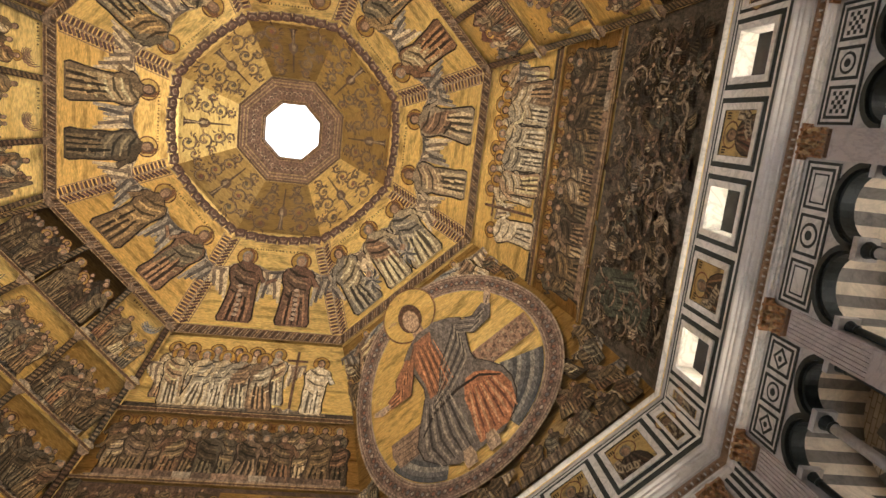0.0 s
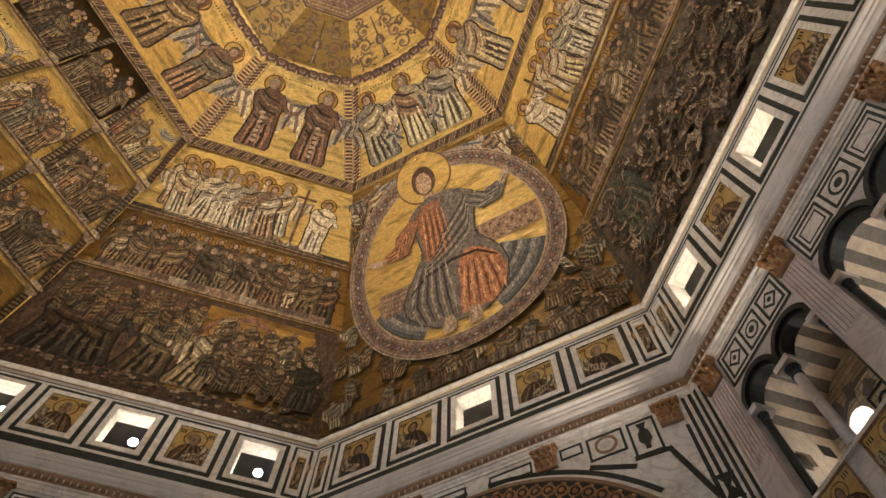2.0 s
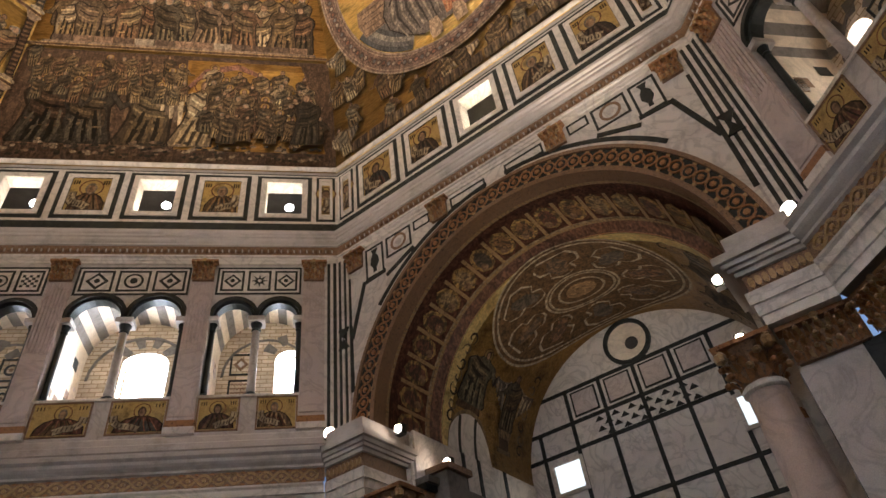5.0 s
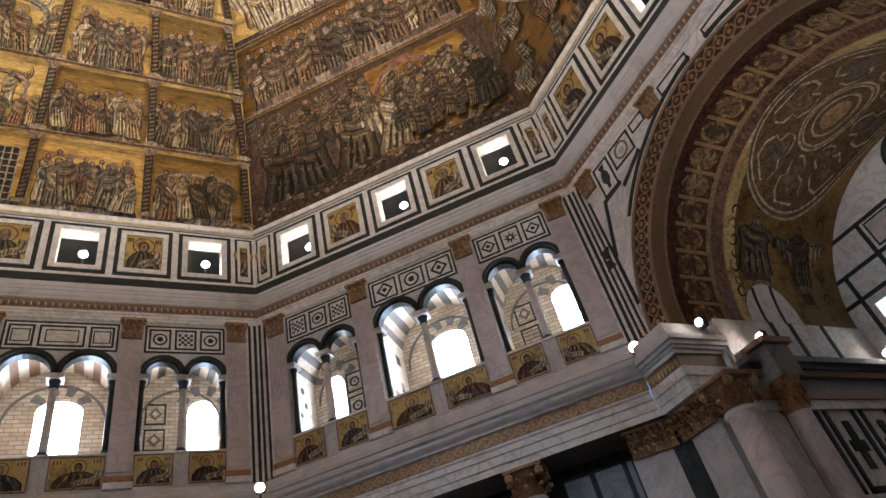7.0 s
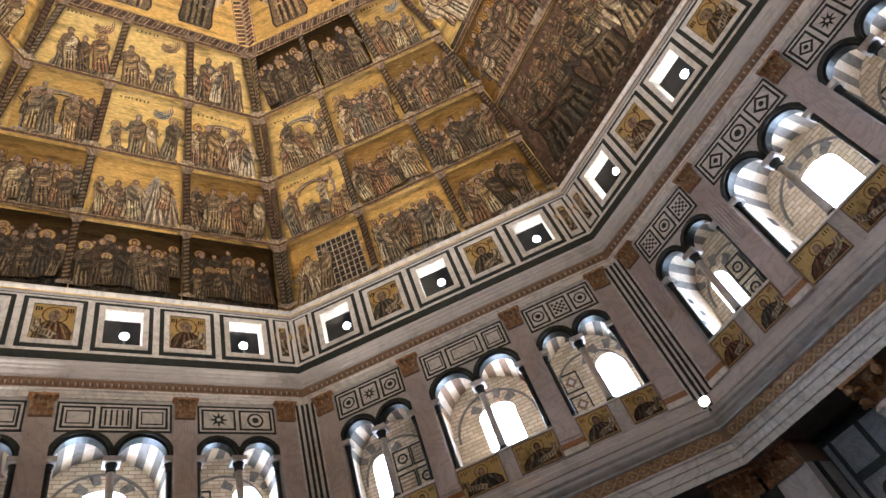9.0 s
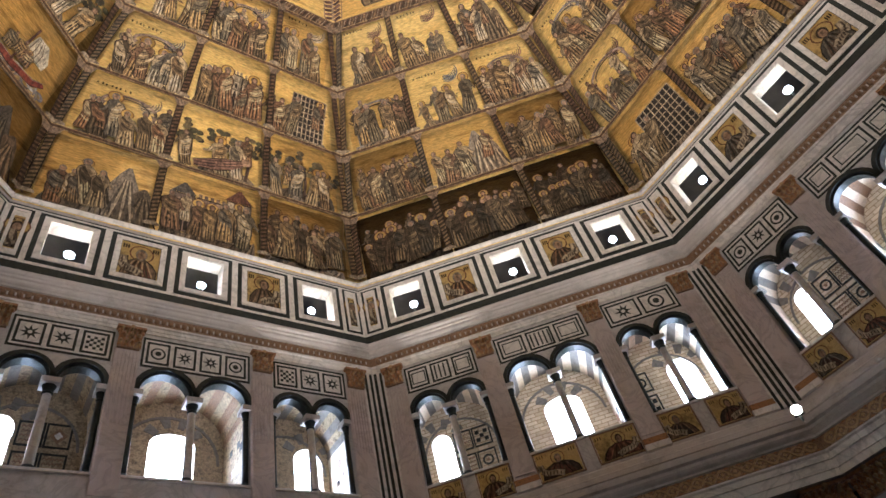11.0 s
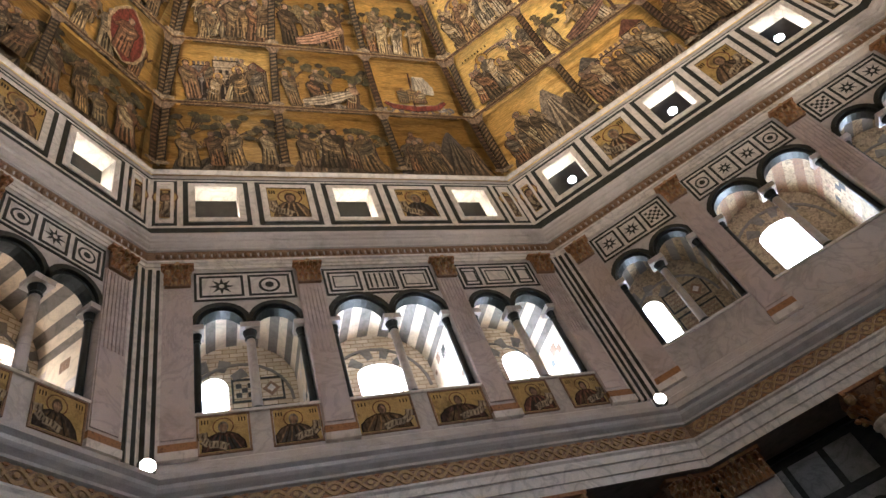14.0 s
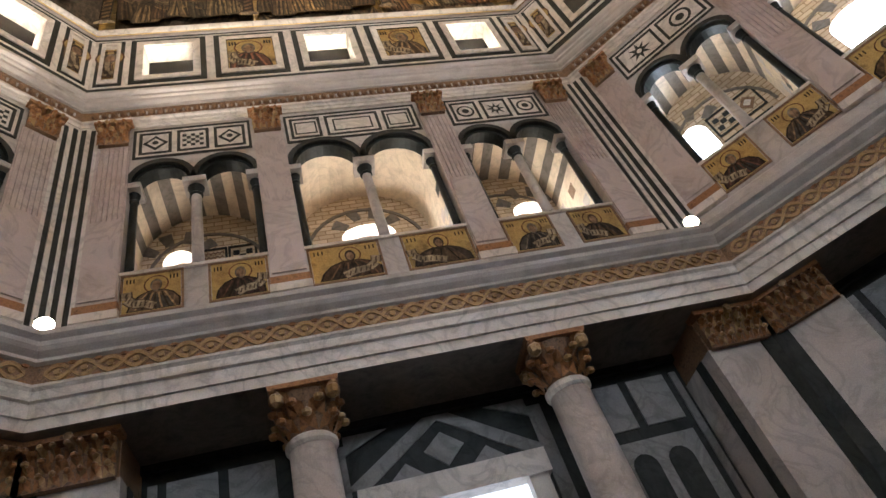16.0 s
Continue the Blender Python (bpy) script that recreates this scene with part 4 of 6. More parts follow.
disc(b, -0.40, 11.15, 0.36, 0.62, TINT, (0.44, 0.30, 0.20), 0.21, 16)
MANTLE, TUNIC = (0.165, 0.14, 0.125), (0.29, 0.135, 0.075)
legs = [(3.1, -0.9, 0.9), (3.6, -1.5, 1.5), (4.4, -2.1, 1.9), (5.2, -2.2, 2.0), (5.9, -1.9, 1.9), (6.5, -1.6, 1.6), (7.1, -1.3, 1.2)]
trunk = [(6.8, -1.3, 1.2), (7.6, -1.15, 1.1), (8.4, -1.25, 1.25), (9.1, -1.45, 1.5), (9.6, -1.4, 1.45), (10.0, -1.0, 1.0), (10.3, -0.5, 0.4)]
for rows in (legs, trunk):
    strips(b, 0, 0, [(q, l - 0.05, r + 0.05) for q, l, r in rows], TINT, LINE, 0.194)
    strips(b, 0, 0, rows, TINT, MANTLE, 0.202)
arms = (([(-1.2, 9.4), (-1.75, 8.7), (-2.0, 8.1), (-2.75, 8.0)], TUNIC), ([(1.2, 9.3), (1.8, 8.8), (2.3, 8.9), (2.7, 9.3)], MANTLE))
for pts, c in arms:
    stroke(b, pts, 1.0, LINE, 0.204)
    stroke(b, pts, 0.9, c, 0.208)
    for j in range(6):
        stroke(b, [(x + 0.1 * (j - 2.5), y + 0.1 * (j - 2.5)) for x, y in pts], 0.07, shade(c, 0.3 if j % 2 else 2.1), 0.212)
stroke(b, [(-2.7, 8.0), (-3.1, 7.95), (-3.5, 8.1)], 0.4, (0.48, 0.35, 0.24), 0.21)
stroke(b, [(2.65, 9.2), (2.9, 9.55), (3.1, 10.0)], 0.36, (0.48, 0.35, 0.24), 0.21)
strips(b, 0, 0, [(6.9, -1.1, -0.2), (7.8, -1.05, 0.0), (8.6, -1.15, 0.0), (9.4, -1.2, -0.05), (10.0, -0.75, 0.1)], TINT, TUNIC, 0.2055)
strips(b, 0, 0, [(3.3, 0.0, 1.2), (4.0, 0.0, 1.75), (4.9, 0.1, 1.9), (5.7, 0.1, 1.75), (6.3, 0.3, 1.3), (6.6, 0.5, 0.9)], TINT, (0.42, 0.18, 0.09), 0.2055)
for j in range(9):
    x = -0.98 + 0.13 * j
    stroke(b, [(x, 7.0), (x * 0.95 + 0.02, 8.2), (x * 0.85, 9.5)], 0.065, shade(TUNIC, 0.35 if j % 2 else 2.0), 0.21)
    x = 0.1 + 0.2 * j
    stroke(b, [(x, 3.4 + 0.04 * j), (x * 0.9 + 0.1, 4.6), (x * 0.6 + 0.35, 5.9)], 0.10, (0.16, 0.06, 0.035) if j % 2 else (0.56, 0.32, 0.18), 0.21)
    x = -1.9 + 0.21 * j
    stroke(b, [(x * 0.8, 3.5), (x, 4.7), (x * 0.85 - 0.1, 5.6), (x * 0.6 - 0.2, 6.7)], 0.10, shade(MANTLE, 0.3 if j % 2 else 2.0), 0.2095)
for j in range(8):
    stroke(b, [(-1.3 + 0.1 * j, 6.2 + 0.12 * j), (-0.2, 6.6 + 0.2 * j), (0.9, 7.5 + 0.24 * j), (1.1, 8.4 + 0.16 * j)], 0.09, shade(MANTLE, 0.32 if j % 2 else 1.9), 0.2135)
stroke(b, [(-1.9, 5.4), (-1.2, 6.1), (0.0, 6.4), (1.0, 6.3), (1.7, 5.6)], 0.16, LINE, 0.2145)
for x in (-0.5, 0.45):
    strips(b, x, 2.6, [(0, -0.2, 0.22), (0.4, -0.25, 0.25), (0.9, -0.17, 0.17)], TINT, (0.44, 0.32, 0.22), 0.216)
vault_part(0, "mosaic_figure_shape", b, sec, "large plain draped shape in blue and red")
# ---- attic with framed windows and panels, cornices ----
def bust(b, x, z, w, h, y, ground=True):
    """A small mosaic panel: gold ground, a plain draped half-length shape with a blank round top, a pale scroll."""
    if ground:
        b.box(x - w / 2, x + w / 2, y - 0.004, y, z, z + h, OLDGOLD)

    def flat(pts, mat, tint, d):
        b.face([(x + px * w, y - d, z + pz * h) for px, pz in pts], mat, tint)

    def line(pts, t, tint, d):
        t *= h / 2
        for (p0, q0), (p1, q1) in zip(pts, pts[1:]):
            ex, ez = -(q1 - q0) * h, (p1 - p0) * w
            ln = math.hypot(ex, ez) or 1.0
            ex, ez = ex / ln * t / w, ez / ln * t / h
            flat([(p0 - ex, q0 - ez), (p1 - ex, q1 - ez), (p1 + ex, q1 + ez), (p0 + ex, q0 + ez)], TINT, tint, d)

    one, two = rnd.sample(DULL + NIGHT[:3], 2)
    oval = lambda cx, cz, rx, rz: [(cx + rx * math.cos(i * math.tau / 14), cz + rz * math.sin(i * math.tau / 14)) for i in range(14)]
    m = rnd.uniform(-0.08, 0.08)
    q = h / w
    sg = rnd.choice((-1, 1))
    flat(oval(m, 0.70, 0.25 * q, 0.25), TINT, (0.20, 0.09, 0.045), 0.006)
    flat(oval(m, 0.70, 0.22 * q, 0.22), OLDGOLD, (1, 1, 1), 0.008)
    flat([(-0.46 + m * 0.5, 0.02), (0.46 + m * 0.5, 0.02), (0.43 + m, 0.25), (0.30 + m, 0.44), (0.12 + m, 0.54), (-0.12 + m, 0.54), (-0.30 + m, 0.44), (-0.43 + m, 0.25)], TINT, LINE, 0.009)
    flat([(-0.43 + m * 0.5, 0.03), (0.43 + m * 0.5, 0.03), (0.40 + m, 0.24), (0.28 + m, 0.42), (0.11 + m, 0.52), (-0.11 + m, 0.52), (-0.28 + m, 0.42), (-0.40 + m, 0.24)], TINT, one, 0.010)
    flat([(-sg * 0.34 + m, 0.03), (sg * 0.06 + m, 0.03), (sg * 0.26 + m, 0.38), (sg * 0.1 + m, 0.48), (-sg * 0.22 + m, 0.3)][::sg], TINT, two, 0.0115)
    for i in range(7):
        f = -0.34 + 0.68 * i / 6
        line([(f + m, 0.04), (f * 0.8 + m + 0.02 * sg, 0.24), (f * 0.45 + m, 0.47)], 0.035, shade(one, 0.25) if i % 2 else shade(one, 2.4), 0.0125)
    flat(oval(m, 0.67, 0.12 * q, 0.17), TINT, rnd.choice([(0.06, 0.04, 0.03), (0.24, 0.2, 0.16), (0.12, 0.08, 0.055)]), 0.0135)
    flat(oval(m, 0.65, 0.085 * q, 0.125), TINT, FACE, 0.015)
    scroll = [(-sg * 0.06, 0.10), (sg * 0.12, 0.20), (sg * 0.30, 0.22), (sg * 0.42, 0.36), (sg * 0.44, 0.56)]
    line(scroll, 0.24, (0.10, 0.07, 0.05), 0.0155)
    line(scroll, 0.19, (0.44, 0.36, 0.25), 0.017)
    for i in range(9):
        f = i / 9 * 4
        (p0, q0), (p1, q1) = scroll[int(f)], scroll[int(f) + 1]
        g = f - int(f)
        px, pz = p0 + (p1 - p0) * g, q0 + (q1 - q0) * g
        line([(px - 0.012, pz - 0.06), (px + 0.012, pz + 0.05)], 0.03, (0.10, 0.07, 0.05), 0.0185)
    for side in (-1, 1):
        for i in range(3):
            c = side * 0.38 - 0.06 + 0.06 * i
            line([(c, 0.80), (c, 0.92)], 0.03, LINE, 0.008)


def part(name, b, parent, label="", smooth=False):
    ob = b.make(name, parent, smooth=smooth)
    return tagged(ob, label) if label else ob


WINDOWS = (-3.74, 0.0, 3.74)
for k in range(8):
    wins = WINDOWS if k else (0.0,)
    b = Build()
    xs = [-13.0 * T] + [x for w in wins for x in (w - 0.54, w + 0.54)] + [13.0 * T]
    for i in range(0, len(xs), 2):
        b.box(xs[i], xs[i + 1], 13.0, 13.42, 15.0, 17.5, WHITE)
    for w in wins:
        b.box(w - 0.54, w + 0.54, 13.0, 13.42, 15.0, 15.62, WHITE)
        b.box(w - 0.54, w + 0.54, 13.0, 13.42, 17.05, 17.5, WHITE)
    attic = tagged(b.make("wall_attic_" + SIDES[k], m=turn(k)), "white marble attic wall inlaid with dark framed squares", "wall", kind="structure")
    b = Build()
    b.sweep([(12.995, 15.0), (12.97, 15.0), (12.97, 15.27), (12.995, 15.27)], BLACK)
    b.sweep([(12.99, 17.44), (12.97, 17.44), (12.97, 17.53), (12.99, 17.53)], BLACK)
    b.sweep([(12.99, 17.53), (12.86, 17.56), (12.83, 17.62), (12.83, 17.7), (13.0, 17.72)], WHITE)
    part("inlay_band", b, attic, "dark green marble band")
    for x in (-3.74, -1.87, 0.0, 1.87, 3.74):
        b = Build()
        b.border(x - 0.84, x + 0.84, 15.40, 17.36, 0.13, 12.985, 13.0, BLACK)
        b.border(x - 0.71, x + 0.71, 15.53, 17.23, 0.16, 12.955, 13.0, WHITE)
        if x not in wins:
            b.border(x - 0.57, x + 0.57, 15.66, 17.10, 0.03, 12.96, 13.0, BLACK)
        part("inlay_frame", b, attic, "square dark and white marble frame")
        if x in wins:
            continue
        b = Build()
        bust(b, x, 15.69, 1.08, 1.38, 12.99)
        part("mosaic_panel", b, attic, "small gold mosaic panel with a draped half-length shape")
    for sg in (-1, 1):
        b = Build()
        x0, x1 = sorted((sg * 4.72, sg * 5.30))
        b.border(x0, x1, 15.40, 17.36, 0.1, 12.985, 13.0, BLACK)
        b.border(x0 + 0.08, x1 - 0.08, 15.48, 17.28, 0.08, 12.96, 13.0, WHITE)
        part("inlay_frame", b, attic)
        b = Build()
        bust(b, (x0 + x1) / 2, 15.7, 0.27, 1.3, 12.988)
        part("mosaic_panel", b, attic)
    # passage behind the attic, closed; its near-black colour stands for the shade inside
    b = Build()
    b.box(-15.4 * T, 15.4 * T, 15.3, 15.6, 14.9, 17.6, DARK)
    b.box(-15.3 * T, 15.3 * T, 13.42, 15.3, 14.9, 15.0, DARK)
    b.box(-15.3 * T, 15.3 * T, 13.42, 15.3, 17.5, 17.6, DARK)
    tagged(b.make("passage_" + SIDES[k], m=turn(k)), "passage behind the attic windows, coloured near-black for its shade", "passage", kind="structure")
    for w in wins:
        high = k in (1, 2, 3, 4)
        z = 15.74
        lb = Build()
        lb.box(w - 0.16, w + 0.16, 13.2, 13.4, 15.62, z, BLACK)
        fl = tagged(lb.make("attic_lamp", m=turn(k)), "floodlight standing inside the attic window", "floodlight", "floodlights in the attic windows")
        lb = Build()
        lb.box(w - 0.15, w + 0.15, 13.21, 13.39, z + 0.004, z + 0.02, FLOOD)
        part("lens", lb, fl, "glowing lamp glass")
        if high:
            lb = Build()
            lb.prism([(w + 0.12 + 0.14 * math.cos(i * math.tau / 14), 16.72 + 0.14 * math.sin(i * math.tau / 14)) for i in range(14)], 13.7, 13.76, COOLFLOOD)
            lb.box(w + 0.08, w + 0.16, 13.72, 13.76, 15.0, 16.56, BLACK)
            part("reflector", lb, fl, "cool white lamp face")
    # upper cornice: architrave, carved frieze, projecting cornice
    b = Build()
    b.sweep([(13.0, 13.68), (12.96, 13.68), (12.96, 13.78), (12.94, 13.78), (12.94, 13.88), (12.90, 13.9), (12.90, 13.96), (12.94, 13.98)], WHITE)
    b.sweep([(12.94, 13.98), (12.94, 14.3)], BROWN)
    b.sweep([(12.94, 14.3), (12.90, 14.32), (12.90, 14.38), (12.86, 14.42), (12.84, 14.46), (12.84, 14.54), (12.80, 14.57), (12.80, 14.64), (12.76, 14.67), (12.74, 14.7), (12.74, 14.78), (13.0, 15.0)], STONE)
    cor = tagged(b.make("upper_cornice_" + SIDES[k], m=turn(k)), "moulded stone cornice with a dark carved frieze", "cornice", kind="structure")
    b = Build()
    for i in range(58):
        x = -5.2 + 10.4 * (i + 0.5) / 58
        b.lathe(x, 12.935, [(0.0, 14.02), (0.06, 14.07), (0.075, 14.14), (0.06, 14.21), (0.0, 14.27)], BROWN, 6)
        b.lathe(x + 0.09, 12.935, [(0.0, 14.06), (0.022, 14.1), (0.026, 14.16), (0.0, 14.2)], STONE, 5)
    part("carved_leaf", b, cor)

    # lower entablature
    b = Build()
    if k:
        # underside coloured dark to carry the shade below the architrave
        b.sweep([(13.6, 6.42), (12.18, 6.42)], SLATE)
        b.sweep([(12.18, 6.42), (12.18, 6.58), (12.14, 6.58), (12.14, 6.78), (12.09, 6.79), (12.09, 6.92), (12.05, 6.96), (12.05, 7.0), (12.12, 7.02)], WHITE)
        b.sweep([(12.12, 7.02), (12.12, 7.32)], BROWN)
        b.sweep([(12.12, 7.32), (12.06, 7.34), (12.06, 7.39), (11.98, 7.45), (11.94, 7.5), (11.94, 7.57), (11.87, 7.62), (11.87, 7.7), (12.3, 7.76), (12.9, 7.8), (12.9, 8.2), (12.86, 8.22), (12.86, 8.36), (12.92, 8.4), (12.96, 8.55), (13.0, 8.6)], STONE)
    low = tagged(b.make("lower_cornice_" + SIDES[k], m=turn(k)), "broad marble entablature with a gilded guilloche frieze", "cornice", kind="structure") if k else None
    if k:
        b = Build()
        n = 32
        for i in range(n):
            x = -4.9 + 9.8 * (i + 0.5) / n
            b.prism([(x + 0.045 * math.cos(q * math.tau / 8), 7.17 + 0.045 * math.sin(q * math.tau / 8)) for q in range(8)], 12.085, 12.12, LEAF)
            for z in (7.045, 7.295):
                b.prism([(x + 0.153 + 0.05 * math.cos(q * math.tau / 6), z + 0.028 * math.sin(q * math.tau / 6)) for q in range(6)], 12.10, 12.12, GILT)
        # two strands that cross between the bosses
        pitch, step = 9.8 / n, 8
        for strand in (-1, 1):
            for i in range(n * step):
                x0, x1 = -4.9 + pitch * i / step, -4.9 + pitch * (i + 1) / step
                z0, z1 = (7.17 + strand * 0.105 * math.sin(math.pi * f / step) * (-1 if int(i // step) % 2 else 1) for f in (i % step, i % step + 1))
                b.prism([(x0, z0 - 0.032), (x1, z1 - 0.032), (x1, z1 + 0.032), (x0, z0 + 0.032)], 12.09 + 0.004 * strand, 12.12, LEAF)
        part("carved_frieze", b, low, "gilded carved interlace")


# ---- gallery wall with twin arched openings ----
BAYS = [(-4.4, -2.07), (-1.46, 1.46), (2.07, 4.4)]
SPRING, SILL, TOP = 11.92, 9.58, 13.7


def inlay(b, x0, x1, z0, z1, y, kinds):
    """A frieze panel: black frame, white ground, framed squares with inlaid figures."""
    b.box(x0, x1, y - 0.012, y, z0, z1, WHITE)
    b.border(x0, x1, z0, z1, 0.055, y - 0.022, y, BLACK)
    n = len(kinds)
    wide = [1.7 if q == "long" else 1.0 for q in kinds]
    w = (x1 - x0 - 0.12) / sum(wide)
    x = x0 + 0.06
    for q, g in zip(kinds, wide):
        c, cz = x + w * g / 2, (z0 + z1) / 2
        hw, hz = w * g / 2 - 0.05, (z1 - z0) / 2 - 0.12
        b.border(c - hw, c + hw, cz - hz, cz + hz, 0.06, y - 0.022, y, BLACK)
        r = min(hw, hz) - 0.1
        poly = lambda rr, m, a0=0.0: [(c + rr * math.cos(a0 + i * math.tau / m), cz + rr * math.sin(a0 + i * math.tau / m)) for i in range(m)]
        if q == "circle":
            b.prism(poly(r, 18), y - 0.018, y, BLACK)
            b.prism(poly(r * 0.75, 18), y - 0.022, y, WHITE)
            b.prism(poly(r * 0.4, 12), y - 0.026, y, BLACK)
        elif q == "diamond":
            b.prism(poly(r * 1.15, 4), y - 0.018, y, BLACK)
            b.prism(poly(r * 0.75, 4), y - 0.022, y, WHITE)
            b.prism(poly(r * 0.3, 10), y - 0.026, y, BLACK)
        elif q == "star":
            for a in range(8):
                t0 = a * math.tau / 8
                b.prism([(c, cz), (c + r * 0.45 * math.cos(t0 - 0.39), cz + r * 0.45 * math.sin(t0 - 0.39)), (c + r * 1.1 * math.cos(t0), cz + r * 1.1 * math.sin(t0)), (c + r * 0.45 * math.cos(t0 + 0.39), cz + r * 0.45 * math.sin(t0 + 0.39))], y - 0.018, y, BLACK)
            b.prism(poly(r * 0.25, 10), y - 0.022, y, WHITE)
        elif q == "checks":
            for i in range(5):
                for j in range(5):
                    if (i + j) % 2 == 0:
                        u, v = c + (i - 2) * r * 0.4, cz + (j - 2) * r * 0.4
                        b.box(u - r * 0.19, u + r * 0.19, y - 0.018, y, v - r * 0.19, v + r * 0.19, BLACK)
        elif q == "slats":
            for i in range(int(hw / 0.07)):
                u = c - hw + 0.12 + i * 0.14
                if u < c + hw - 0.1:
                    b.box(u, u + 0.05, y - 0.018, y, cz - hz + 0.1, cz + hz - 0.1, BLACK)
        else:
            b.border(c - hw * 0.72, c + hw * 0.72, cz - hz * 0.6, cz + hz * 0.6, 0.035, y - 0.018, y, BLACK)
        x += w * g


def capital(b, x, y0, z0, z1, w, deep=0.12):
    """A gilded leaf capital on a flat pilaster: flaring block, leaves in two rows, abacus."""
    h = z1 - z0
    b.box(x - w / 2 + 0.03, x + w / 2 - 0.03, y0 - deep * 0.5, y0 + 0.02, z0, z1 - 0.08, BROWN)
    b.box(x - w / 2 - 0.05, x + w / 2 + 0.05, y0 - deep - 0.05, y0 + 0.02, z1 - 0.07, z1, GILT)
    b.prism([(x + 0.06 * math.cos(q), z1 - 0.05 + 0.06 * math.sin(q)) for q in range(6)], y0 - deep - 0.09, y0, LEAF)
    many = max(4, round(w / 0.15))
    for row in range(3):
        n = many - row % 2
        for i in range(n):
            u = x - w / 2 + w * (i + 0.5) / n + rnd.uniform(-0.008, 0.008)
            z = z0 + row * h * 0.27
            l = w / n * 0.47
            y = y0 - deep * 0.5
            out = 0.08 + 0.035 * row
            b.v += [(u - l, y, z), (u + l, y, z), (u + l * 0.8, y - out * 0.5, z + h * 0.22), (u - l * 0.8, y - out * 0.5, z + h * 0.22), (u, y - out * 1.5, z + h * 0.27), (u, y - 0.025, z + h * 0.08)]
            j = len(b.v) - 6
            for q in ((0, 5, 3), (5, 1, 2), (5, 2, 4), (5, 4, 3)):
                b.f.append(tuple(j + a for a in q))
                b.m.append(b.slot(LEAF if rnd.random() < 0.3 else GILT))
                b.c.append((1, 1, 1))
            b.lathe(u, y - out * 1.25, [(0.005, z + h * 0.16), (l * 0.55, z + h * 0.2), (l * 0.6, z + h * 0.25), (0.005, z + h * 0.31)], LEAF if rnd.random() < 0.4 else GILT, 6)
    for sg in (-1, 1):
        b.lathe(x + sg * w * 0.42, y0 - deep * 0.7, [(0.02, z1 - h * 0.34), (0.075, z1 - h * 0.28), (0.075, z1 - h * 0.18), (0.02, z1 - 0.08)], GILT, 8)


FRIEZES = {1: (["checks", "circle", "checks"], ["diamond", "circle", "diamond"], ["diamond", "star", "diamond"]),
           2: (["circle", "star", "circle"], ["plain", "long", "plain"], ["circle", "checks", "circle"]),
           3: (["plain", "slats", "plain"], ["plain", "slats", "plain"], ["star", "circle"]),
           4: (["star", "star", "checks"], ["circle", "star", "star", "circle"], ["checks", "star", "star"]),
           5: (["star", "circle"], ["plain", "slats", "plain"], ["plain", "long", "plain"]),
           6: (["diamond", "checks", "diamond"], ["plain", "long", "plain"], ["circle", "star", "circle"]),
           7: (["diamond", "circle", "diamond"], ["plain", "circle", "plain"], ["checks", "circle", "checks"])}

